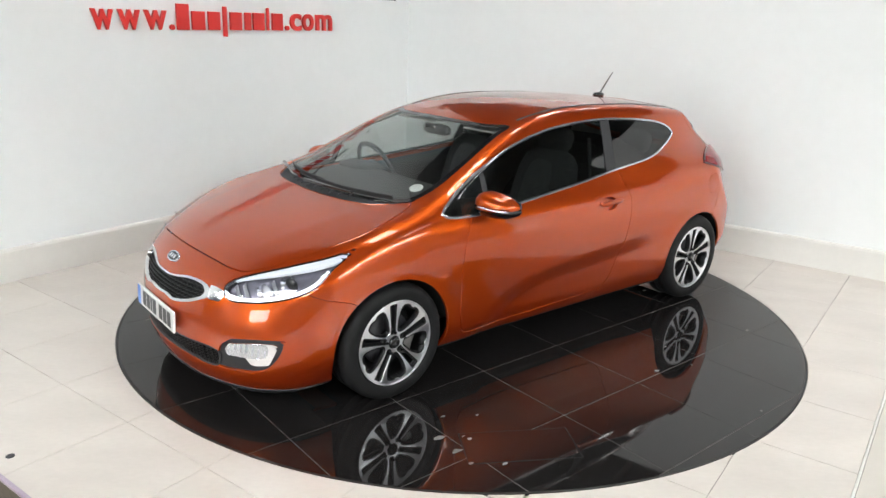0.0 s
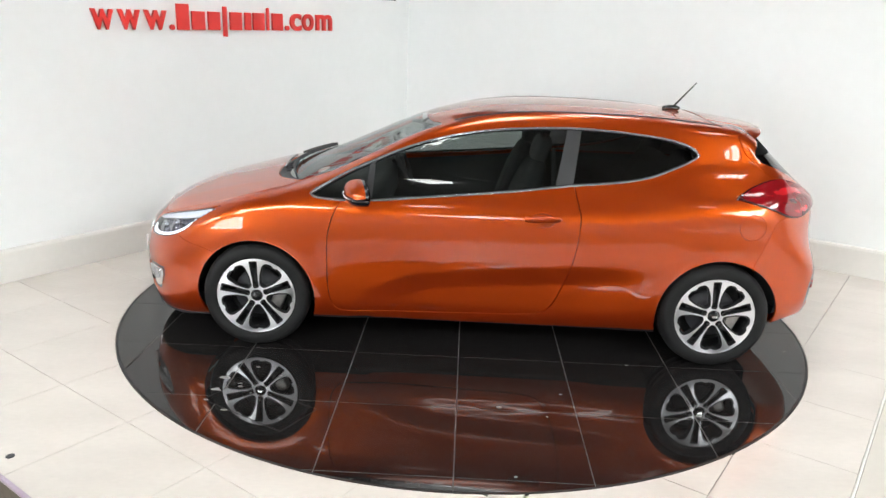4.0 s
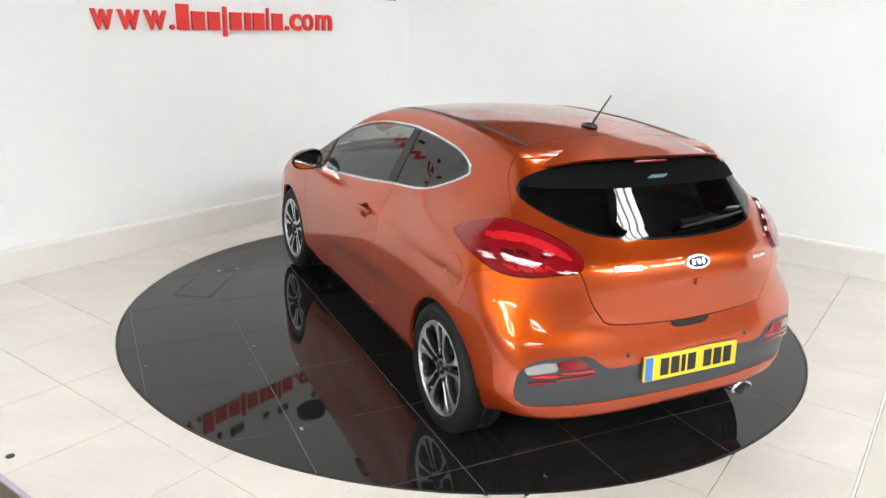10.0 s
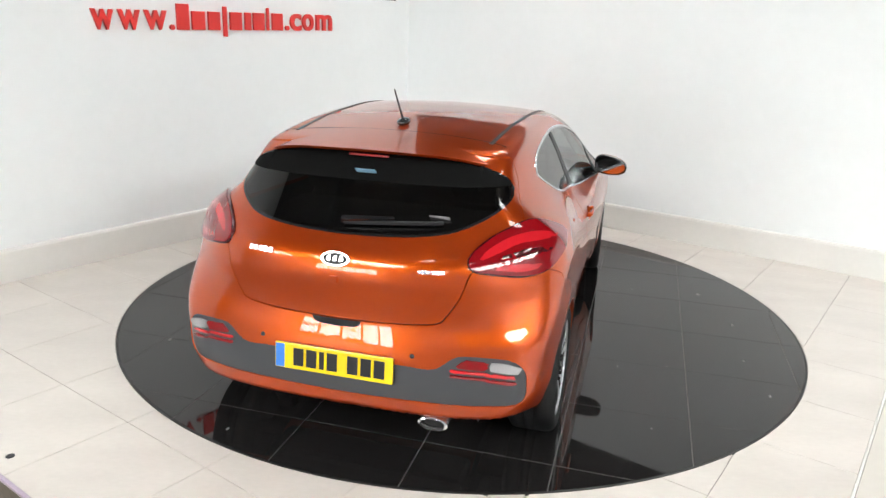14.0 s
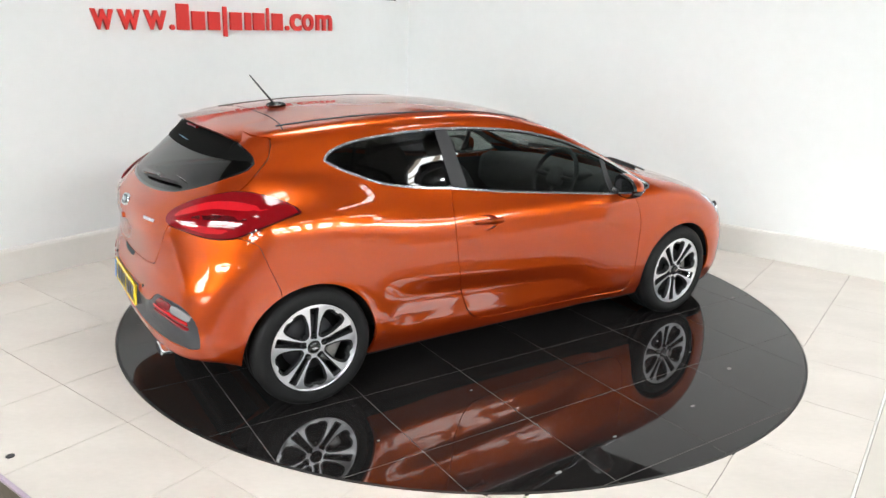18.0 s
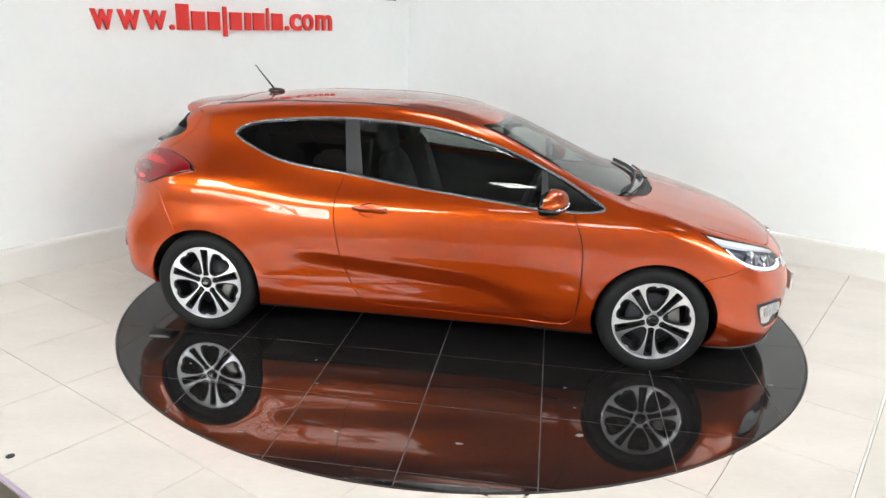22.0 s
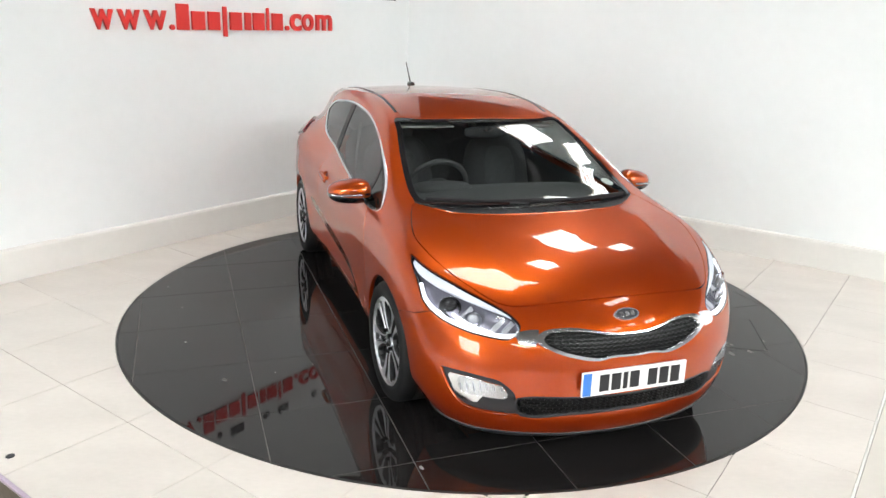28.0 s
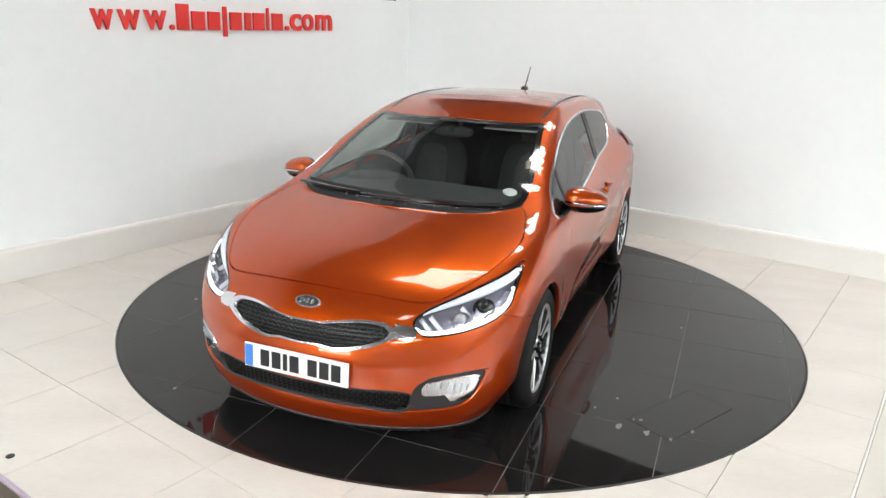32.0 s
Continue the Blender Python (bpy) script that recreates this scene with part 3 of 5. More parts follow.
car = tagged(new("hatchback_car"), "orange metallic three-door hatchback parked on the turntable", "car")


# ---- helpers for parts that follow the body ----
def both(half, axis):
    """Closes a half outline by its mirror image."""
    h = np.array(half, float)
    k = h.copy()
    k[:, axis] *= -1
    k = k[::-1]
    if abs(h[-1][axis]) < 1e-6:
        k = k[1:]
    if abs(h[0][axis]) < 1e-6:
        k = k[:-1]
    return np.concatenate([h, k]).tolist()


def sweep(name, pts, normals, width, height, mat, parent=None, label="", closed=False, taper=None):
    """A bar along a line on a surface, width across it and height off it."""
    p, n = np.array(pts, float), np.array(normals, float)
    m = len(p)
    d = np.gradient(p, axis=0) if not closed else np.roll(p, -1, 0) - np.roll(p, 1, 0)
    d /= np.linalg.norm(d, axis=1, keepdims=True)
    s = np.cross(d, n)
    s /= np.linalg.norm(s, axis=1, keepdims=True)
    w = width * (np.ones(m) if taper is None else np.array([taper(i / (m - 1)) for i in range(m)]))[:, None] / 2
    h = height
    ring = [p - s * w, p - s * w * 0.75 + n * h, p + s * w * 0.75 + n * h, p + s * w, p - n * 0.002]
    v = np.stack(ring, 1).reshape(-1, 3)
    k = len(ring)
    fs = []
    for i in range(m if closed else m - 1):
        j = (i + 1) % m
        for a in range(k):
            b = (a + 1) % k
            fs.append((i * k + a, i * k + b, j * k + b, j * k + a))
    if not closed:
        fs += [tuple(range(k))[::-1], tuple((m - 1) * k + a for a in range(k))]
    ob = link_mesh(name, v.tolist(), fs, mat, parent)
    bm = bmesh.new()
    bm.from_mesh(ob.data)
    bmesh.ops.recalc_face_normals(bm, faces=bm.faces)
    bm.to_mesh(ob.data)
    bm.free()
    if label:
        ob["label"] = label
    return ob


def tube(name, pts, radius, mat, parent=None, label="", sides=10, ends=True):
    p = np.array(pts, float)
    d = np.gradient(p, axis=0)
    d /= np.linalg.norm(d, axis=1, keepdims=True)
    ref = np.array((0.0, 0.0, 1.0)) if abs(d[0][2]) < 0.9 else np.array((1.0, 0.0, 0.0))
    a = np.cross(d, ref)
    a /= np.linalg.norm(a, axis=1, keepdims=True)
    b = np.cross(d, a)
    r = np.broadcast_to(np.asarray(radius, float), (len(p),))[:, None]
    v = np.concatenate([[p[i] + r[i] * (math.cos(q) * a[i] + math.sin(q) * b[i]) for q in np.linspace(0, 2 * math.pi, sides, endpoint=False)] for i in range(len(p))])
    fs = [(i * sides + k, i * sides + (k + 1) % sides, (i + 1) * sides + (k + 1) % sides, (i + 1) * sides + k) for i in range(len(p) - 1) for k in range(sides)]
    if ends:
        fs += [tuple(range(sides)), tuple((len(p) - 1) * sides + k for k in range(sides))[::-1]]
    ob = link_mesh(name, v.tolist(), fs, mat, parent, smooth=True)
    if label:
        ob["label"] = label
    return ob


def blob(name, centre, size, mat, parent=None, label="", power=2.6, m=None, seg=28):
    """A rounded solid: a soft-cornered box."""
    bm = bmesh.new()
    bmesh.ops.create_uvsphere(bm, u_segments=seg, v_segments=seg // 2, radius=1.0)
    for v in bm.verts:
        k = (abs(v.co.x) ** power + abs(v.co.y) ** power + abs(v.co.z) ** power) ** (-1 / power)
        v.co = Vector((v.co.x * k * size[0] / 2, v.co.y * k * size[1] / 2, v.co.z * k * size[2] / 2))
    t = Matrix.Translation(centre)
    bmesh.ops.transform(bm, matrix=t @ m if m else t, verts=bm.verts)
    return part(name, bm, mat, parent, label, smooth=True)


def surf(points, fn, *a, **k):
    """Points of the body and the way off it at each."""
    q = np.array(points, float)
    p = fn(q[:, 0], q[:, 1], *a, **k)
    n = body_normal(np.stack([p[:, 0], np.abs(p[:, 1]), p[:, 2]], -1))
    n[:, 1] *= np.where(p[:, 1] < 0, -1, 1)
    return p, n


# ---- body panels ----
GAP = 0.0028
rest = body_mesh()
for hx in (HUB_X, -HUB_X):
    f = np.hypot(rest[0][:, 0] - hx, rest[0][:, 2] - HUB_Z) - 0.345
    f = np.maximum(f, 0.5 - np.abs(rest[0][:, 1]))
    _, rest = cut(rest, f)

SIDE_GLASS = outline([(-1.178, 1.203), (-1.10, 1.255), (-0.92, 1.292), (-0.51, 1.320), (-0.12, 1.306), (0.15, 1.272), (0.42, 1.205), (0.70, 1.092),
                      (0.90, 0.990), (1.012, 0.918), (0.93, 0.893), (0.67, 0.893), (0.41, 0.915), (-0.11, 0.964), (-0.46, 1.007), (-0.74, 1.038),
                      (-0.905, 1.072), (-1.03, 1.118), (-1.135, 1.165)], n=8)
PILLAR = np.array([(-0.515, 1.36), (-0.440, 1.36), (-0.358, 0.95), (-0.458, 0.95)])
QUARTER_BAR = np.array([(0.640, 1.2), (0.672, 1.2), (0.700, 0.85), (0.662, 0.85)])
doors = {}
for sgn, hand in ((1, "left"), (-1, "right")):
    half = lambda x, y, z, s=sgn: 0.2 - s * y
    g, rest = lift_out(rest, field(rest, "side", SIDE_GLASS, half))
    ring = field(g, "side", SIDE_GLASS)
    trim, g = cut(g, -0.0095 - ring)
    shell("window_trim", trim, SATIN_SILVER, car, 0.012, 0.003, "bright chrome strip round the side windows")
    seal, g = cut(g, -0.015 - field(g, "side", SIDE_GLASS))
    shell("window_seal", seal, GLOSS_BLACK, car, 0.010, -0.001)
    pil, g = cut(g, field(g, "side", PILLAR))
    shell("door_pillar", pil, BLACK_PLASTIC, car, 0.010, 0.001, "satin black door pillar cover")
    bar, g = cut(g, field(g, "side", QUARTER_BAR))
    shell("quarter_light_bar", bar, BLACK_PLASTIC, car, 0.010)
    back, g = cut(g, g[0][:, 0] + 0.45)
    tip, front = cut(g, 0.67 - g[0][:, 0])
    shell("rear_side_window", back, PRIVACY, car, 0, -0.004, "very dark privacy glass")
    shell("door_window", front, GLASS, car, 0, -0.004, "lightly tinted door glass")
    shell("quarter_light", tip, GLASS, car, 0, -0.004)

# windscreen with its black border, and the cowl below it
WINDSCREEN = outline(both([(0.400, 0), (0.390, 0.20), (0.352, 0.40), (0.288, 0.537), (0.43, 0.570), (0.68, 0.618), (0.95, 0.652), (1.06, 0.648), (1.125, 0.600), (1.20, 0.45), (1.242, 0.25), (1.258, 0)], 1), n=8)
COWL = outline(both([(0.98, 0), (0.98, 0.60), (1.06, 0.655), (1.10, 0.645), (1.165, 0.575), (1.245, 0.480), (1.305, 0.30), (1.333, 0)], 1), n=8)
BONNET = outline(both([(2.032, 0), (2.004, 0.343), (1.948, 0.520), (1.80, 0.632), (1.66, 0.698), (1.52, 0.738), (1.40, 0.752), (1.2, 0.708), (1.085, 0.652), (1.162, 0.582), (1.245, 0.487), (1.308, 0.30), (1.337, 0)], 1), n=8)
above = lambda x, y, z: 0.6 - z
g, rest = lift_out(rest, field(rest, "top", WINDSCREEN, above))
frit, g = cut(g, -0.032 - field(g, "top", WINDSCREEN))
shell("windscreen_border", frit, GLOSS_BLACK, car, 0.006, -0.001, "black printed border of the windscreen")
shell("windscreen", g, SCREEN, car, 0, -0.002, "clear laminated windscreen")
g, rest = lift_out(rest, field(rest, "top", COWL, above))
shell("cowl_panel", g, BLACK_PLASTIC, car, 0.01, -0.008, "black plastic cowl below the windscreen")
g, rest = lift_out(rest, field(rest, "top", BONNET, above), GAP)
shell("bonnet", g, PAINT, car, 0.015)

# headlamps
HEADLAMP = outline([(0.680, 0.835), (0.866, 0.796), (1.135, 0.750), (1.43, 0.694), (1.555, 0.650), (1.566, 0.620), (1.525, 0.588), (1.39, 0.588),
                    (1.25, 0.598), (1.045, 0.631), (0.92, 0.675), (0.862, 0.725), (0.763, 0.788)], n=8, sharp=(0,))
LED_BAND = outline([(0.680, 0.840), (0.866, 0.801), (1.135, 0.755), (1.43, 0.700), (1.570, 0.652), (1.43, 0.682), (1.135, 0.724), (0.92, 0.754), (0.80, 0.780)], n=6, sharp=(0, 4))
LED_EDGE = outline([(0.872, 0.745), (0.925, 0.700), (1.045, 0.654), (1.25, 0.620), (1.39, 0.609), (1.52, 0.611), (1.570, 0.628), (1.53, 0.582), (1.39, 0.580), (1.25, 0.590),
                    (1.045, 0.622), (0.91, 0.668), (0.850, 0.73)], n=6)
for sgn in (1, -1):
    half = lambda x, y, z, s=sgn: np.maximum(0.2 - s * y, 1.0 - x)
    g, rest = lift_out(rest, field(rest, "corner_f", HEADLAMP, half), 0.0015)
    lamp = shell("headlight", g, LAMP_DARK, car, 0, -0.045, "headlight with a clear lens and glowing white LED strips")
    wall = shell("lamp_rim", cut(g, -0.006 - field(g, "corner_f", HEADLAMP))[0], GLOSS_BLACK, lamp, 0.045, -0.003)
    band = cut(g, field(g, "corner_f", LED_BAND))[0]
    shell("light_guide", band, GUIDE, lamp, 0.02, -0.006, "pale frosted light guide")
    edge = cut(g, field(g, "corner_f", LED_EDGE))[0]
    shell("led_strip", edge, DRL, lamp, 0.012, -0.008, "glowing white LED strip")
    shell("lens", g, CLEAR, lamp, 0, 0.0, "clear lens")
    for k, (q, z, r) in enumerate(((1.10, 0.692, 0.050), (1.27, 0.655, 0.042))):
        # find the body point with that corner coordinate
        yy = np.linspace(0.3, 0.85, 300)
        pp = on_front(yy, np.full(300, z))
        i = int(np.argmin(np.abs(pp[:, 0] - np.abs(pp[:, 1]) - q)))
        c = pp[i] - body_normal(pp[i:i + 1])[0] * 0.035
        c[1] *= sgn
        face = Matrix.Translation(c) @ Vector((1, 0.45 * sgn, 0.0)).to_track_quat("Z", "Y").to_matrix().to_4x4()
        bm = bmesh.new()
        bmesh.ops.create_cone(bm, cap_ends=False, segments=40, radius1=r * 0.55, radius2=r, depth=0.030, matrix=face @ Matrix.Translation((0, 0, 0.008)))
        part("reflector", bm, LAMP_SILVER, lamp, "bright reflector bowl", smooth=True)
        bm = bmesh.new()
        bmesh.ops.create_uvsphere(bm, u_segments=24, v_segments=16, radius=r * 0.62, matrix=face @ Matrix.Diagonal((1, 1, 0.55, 1)))
        part("projector_lens", bm, LAMP_GREY if k else GLOSS_BLACK, lamp, "round projector lens", smooth=True)
    for q, z0, z1 in ((1.185, 0.635, 0.70), (1.40, 0.612, 0.670), (1.47, 0.612, 0.660)):
        yy = np.linspace(0.3, 0.85, 300)
        pts = []
        for z in np.linspace(z0, z1, 8):
            pp = on_front(yy, np.full(300, z))
            i = int(np.argmin(np.abs(pp[:, 0] - np.abs(pp[:, 1]) - q - (z - z0) * 0.9)))
            c = pp[i] - body_normal(pp[i:i + 1])[0] * 0.040
            pts.append((c[0], c[1] * sgn, c[2]))
        sweep("reflector_fin", pts, [(1, 0.4 * sgn, 0)] * len(pts), 0.024, 0.006, LAMP_GREY, lamp)

# front grille and lower intake
GRILLE = outline(both([(0, 0.611), (0.10, 0.614), (0.25, 0.636), (0.365, 0.632), (0.418, 0.612), (0.425, 0.580), (0.32, 0.536), (0.18, 0.509), (0.10, 0.519), (0, 0.517)], 0), n=8, sharp=(4, 5, 13, 14))
GRILLE_IN = outline(both([(0, 0.598), (0.10, 0.601), (0.245, 0.621), (0.355, 0.616), (0.388, 0.596), (0.378, 0.580), (0.30, 0.551), (0.165, 0.525), (0.10, 0.533), (0, 0.530)], 0), n=8, sharp=(4, 5, 13, 14))
CHROME_LINK = outline([(0.405, 0.632), (0.450, 0.628), (0.502, 0.616), (0.498, 0.574), (0.425, 0.572)], n=4, sharp=(0, 2, 3, 4))
fwd = lambda x, y, z: 1.5 - x
g, rest = lift_out(rest, field(rest, "front", GRILLE, fwd))
inner, frame_mesh = cut(g, field(g, "front", GRILLE_IN) - 0.006)
grille = shell("grille", inner, DARK, car, 0, -0.030, "black honeycomb grille in a chrome surround")
shell("grille_frame", frame_mesh, GRILLE_CHROME, grille, 0.035, 0.005, "polished chrome surround")
for sgn in (1, -1):
    g, rest = lift_out(rest, field(rest, "front", CHROME_LINK * np.array((sgn, 1.0)), fwd))
    shell("grille_link", g, GRILLE_CHROME, grille, 0.01, 0.003, "chrome link to the headlight")


def lattice(parent, z0, z1, y1, dz, dy, push, poly, margin, mat):
    """Staggered honeycomb bars that follow the front of the body."""
    rows = int((z1 - z0) / dz)
    for r in range(rows + 1):
        z = z0 + r * dz
        ys = np.arange(-y1, y1 + 1e-6, dy / 2)
        zs = z + np.where(np.arange(len(ys)) % 2, dz * 0.16, -dz * 0.16)
        ok = inside_of(poly, np.stack([ys, 0 * ys + z], -1)) < margin
        p, n = surf(np.stack([ys, zs], -1), on_front, push)
        starts = [i for i in range(len(ys)) if ok[i] and (i == 0 or not ok[i - 1])]
        for i in starts:
            j = i
            while j < len(ys) and ok[j]:
                j += 1
            if j - i > 1:
                sweep("grille_bar", p[i:j], n[i:j], 0.0055, 0.006, mat, parent)
        yy = np.arange(-y1, y1, dy) + (dy / 2 if r % 2 else 0)
        keep = (inside_of(poly, np.stack([yy, 0 * yy + z], -1)) < margin) & (inside_of(poly, np.stack([yy, 0 * yy + z + dz], -1)) < margin)
        yy = yy[keep]
        if not len(yy):
            continue
        lo, nl = surf(np.stack([yy, 0 * yy + z], -1), on_front, push)
        hi, nh = surf(np.stack([yy, 0 * yy + z + dz], -1), on_front, push)
        verts, faces = [], []
        for a, na, b, nb in zip(lo, nl, hi, nh):
            o = len(verts)
            for q, m in ((a, na), (b, nb)):
                verts += [tuple(q + (0, -0.0025, 0)), tuple(q + (0, 0.0025, 0)), tuple(q + m * 0.005 + (0, 0.0015, 0)), tuple(q + m * 0.005 - (0, 0.0015, 0))]
            faces += [(o, o + 1, o + 5, o + 4), (o + 1, o + 2, o + 6, o + 5), (o + 2, o + 3, o + 7, o + 6), (o + 3, o, o + 4, o + 7)]
        link_mesh("grille_mesh", verts, faces, mat, parent)["kind"] = "stuff"


lattice(grille, 0.515, 0.625, 0.41, 0.0165, 0.030, -0.014, GRILLE_IN, 0.004, MESH_BLACK)
LOW_INTAKE = outline(both([(0, 0.350), (0.26, 0.350), (0.50, 0.336), (0.475, 0.243), (0.27, 0.252), (0, 0.258)], 0), n=8)
g, rest = lift_out(rest, field(rest, "front", LOW_INTAKE, fwd))
intake = shell("lower_intake", g, DARK, car, 0, -0.035, "black lower intake grille")
shell("intake_rim", cut(g, -0.010 - field(g, "front", LOW_INTAKE))[0], BLACK_PLASTIC, intake, 0.035, -0.002)
lattice(intake, 0.246, 0.345, 0.48, 0.0145, 0.027, -0.016, LOW_INTAKE, 0.0, MESH_BLACK)

FOG_POD = outline([(1.105, 0.426), (1.30, 0.426), (1.489, 0.413), (1.584, 0.358), (1.612, 0.245), (1.45, 0.247), (1.275, 0.262), (1.176, 0.323)], n=6, sharp=(0, 2, 4))
FOG_LENS = outline([(1.140, 0.409), (1.33, 0.408), (1.523, 0.388), (1.570, 0.322), (1.40, 0.318), (1.355, 0.274), (1.227, 0.286)], n=6, sharp=(0, 2, 3, 4, 5, 6))
FOG_GLASS = outline([(1.235, 0.392), (1.38, 0.395), (1.515, 0.376), (1.550, 0.330), (1.38, 0.325), (1.25, 0.337)], n=6)
for sgn in (1, -1):
    half = lambda x, y, z, s=sgn: np.maximum(0.2 - s * y, 1.0 - x)
    g, rest = lift_out(rest, field(rest, "corner_f", FOG_POD, half))
    pod = shell("fog_lamp", g, BLACK_PLASTIC, car, 0.02, -0.012, "clear front fog lamp in a black pod")
    shell("fog_bezel", cut(g, field(g, "corner_f", FOG_LENS) + 0.006)[0], CHROME, pod, 0.012, -0.004, "satin silver bezel")
    glass = cut(g, field(g, "corner_f", FOG_GLASS))[0]
    shell("fog_reflector", glass, LAMP_SILVER, pod, 0.004, -0.002)
    for k in range(7):
        q0 = 1.255 + 0.042 * k
        rib = cut(glass, np.abs(glass[0][:, 0] - np.abs(glass[0][:, 1]) - q0) - 0.006)[0]
        if len(rib[2]):
            shell("reflector_rib", rib, LAMP_GREY, pod, 0.003, 0.0005)
    shell("fog_lens", glass, CLEAR, pod, 0.004, 0.003, "clear ribbed lens")

# tail lamps
TAIL_LAMP = outline([(0.512, 0.992), (0.68, 1.044), (0.90, 1.080), (1.10, 1.057), (1.28, 1.009), (1.372, 0.960), (1.358, 0.926), (1.247, 0.908), (1.036, 0.885), (0.878, 0.892), (0.722, 0.936), (0.600, 0.970)], n=8, sharp=(0,))
BRIGHT_A = outline([(0.70, 1.004), (0.88, 1.036), (1.06, 1.032), (1.24, 0.993), (1.31, 0.958), (1.20, 0.976), (1.04, 1.005), (0.88, 1.006)], n=6)
BRIGHT_B = outline([(0.86, 0.920), (1.02, 0.935), (1.20, 0.942), (1.30, 0.938), (1.20, 0.922), (1.04, 0.908)], n=6)
DEEP_A = outline([(0.80, 0.972), (0.95, 0.986), (1.10, 0.978), (1.22, 0.960), (1.05, 0.962), (0.88, 0.962)], n=6)
for sgn in (1, -1):
    half = lambda x, y, z, s=sgn: np.maximum(0.2 - s * y, x + 1.0)
    g, rest = lift_out(rest, field(rest, "corner_r", TAIL_LAMP, half), 0.0015)
    a, rim = cut(g, field(g, "corner_r", TAIL_LAMP) + 0.006)
    lamp = shell("tail_light", rim, RED_DEEP, car, 0.03, 0.013, "glossy red wrap-round tail light")
    b1, a = cut(a, field(a, "corner_r", BRIGHT_A))
    b2, a = cut(a, field(a, "corner_r", BRIGHT_B))
    d1, a = cut(a, field(a, "corner_r", DEEP_A))
    shell("lens", a, RED_LENS, lamp, 0.012, 0.018, "glossy red lens")
    shell("light_band", b1, RED_BRIGHT, lamp, 0.008, 0.0172, "bright red light band")
    shell("light_band", b2, RED_BRIGHT, lamp, 0.008, 0.0172, "bright red light band")
    shell("dark_band", d1, RED_DEEP, lamp, 0.008, 0.0164, "deep red reflector band")

# tailgate and rear window
REAR_GLASS = outline([(0.880, 1.197), (0.915, 1.165), (1.03, 1.132), (1.22, 1.083), (1.43, 1.046), (1.77, 1.026), (2.3, 1.024), (2.3, 1.36), (1.6, 1.345), (1.25, 1.315), (1.02, 1.272), (0.912, 1.232)], n=8, sharp=(0, 6, 7))
TAILGATE = outline([(0.815, 1.215), (0.840, 1.182), (0.919, 1.086), (1.1, 1.0), (1.353, 0.923), (1.43, 0.81), (1.495, 0.735), (1.53, 0.709), (1.9, 0.689), (2.3, 0.689), (2.3, 1.5), (0.825, 1.5)], n=8, sharp=(0, 9, 10, 11))
behind = lambda x, y, z: np.maximum(x + 1.25, z - 1.335 + 0.09 * y * y)
g, rest = lift_out(rest, field(rest, "corner_r", TAILGATE, behind), GAP)
glass, g = lift_out(g, field(g, "corner_r", REAR_GLASS, lambda x, y, z: z - 1.325))
tailgate = shell("tailgate", g, PAINT, car, 0.02)
shell("glass_border", cut(glass, -0.008 - field(glass, "corner_r", REAR_GLASS))[0], GLOSS_BLACK, tailgate, 0.004, -0.001)
pane = cut(glass, -0.008 - field(glass, "corner_r", REAR_GLASS))[1]
# flat black over the glass's top paints the spoiler's shade and black face
lid, pane = cut(pane, 1.206 - pane[0][:, 2])
shell("glass_header", lid, FLAT_BLACK, tailgate, 0.004, 0.001, "flat black band painted for the spoiler's shade and black rear face")
shell("rear_window", pane, PRIVACY, tailgate, 0, -0.002, "dark privacy rear glass")
# a flat dark patch paints the shade of the handle's recess
shell("handle_recess", cut(rest, np.maximum(np.maximum(inside_of(outline([(0.11, 0.69), (0.09, 0.662), (-0.09, 0.662), (-0.11, 0.69)], n=5, sharp=(0, 3)), rest[0][:, [1, 2]]), rest[0][:, 0] + 1.5), 0 * rest[0][:, 0] - 1))[0], DARK, tailgate, 0.004, 0.0015, "flat dark patch painted as the handle recess's shade")

# grey lower panel of the rear bumper
DIFFUSER = outline(both([(0, 0.532), (0.30, 0.532), (0.42, 0.531), (0.50, 0.585), (0.545, 0.592), (0.70, 0.578), (0.755, 0.545), (0.778, 0.49), (0.765, 0.376), (0.65, 0.369), (0.40, 0.372), (0, 0.366)], 0), n=8, sharp=())
aft = lambda x, y, z: x + 1.2
g, rest = lift_out(rest, field(rest, "front", DIFFUSER, aft))
diffuser = shell("bumper_insert", g, GREY_PLASTIC, car, 0.012, -0.005, "dark grey plastic insert of the rear bumper")
for sgn in (1, -1):
    flip = np.array((sgn, 1.0))
    for nm, poly, mat, lb in (("reversing_lens", [(0.758, 0.538), (0.70, 0.562), (0.644, 0.570), (0.630, 0.535), (0.752, 0.512)], WHITE_LENS, "white reversing lamp lens"),
                              ("fog_lens", [(0.640, 0.568), (0.540, 0.578), (0.500, 0.545), (0.626, 0.535)], RED_LENS, "red rear fog lens"),
                              ("reflector_strip", [(0.752, 0.502), (0.62, 0.526), (0.484, 0.535), (0.478, 0.524), (0.62, 0.513), (0.750, 0.488)], RED_BRIGHT, "slim red reflector strip"),
                              ("reflector_strip", [(0.748, 0.476), (0.62, 0.502), (0.474, 0.513), (0.472, 0.502), (0.62, 0.489), (0.746, 0.462)], RED_LENS, "slim red reflector strip")):
        o = outline(poly, n=3, sharp=tuple(range(len(poly)))) * flip
        m = cut(g, field(g, "front", o, aft))[0]
        shell(nm, m, mat, diffuser, 0.012, 0.004, lb)

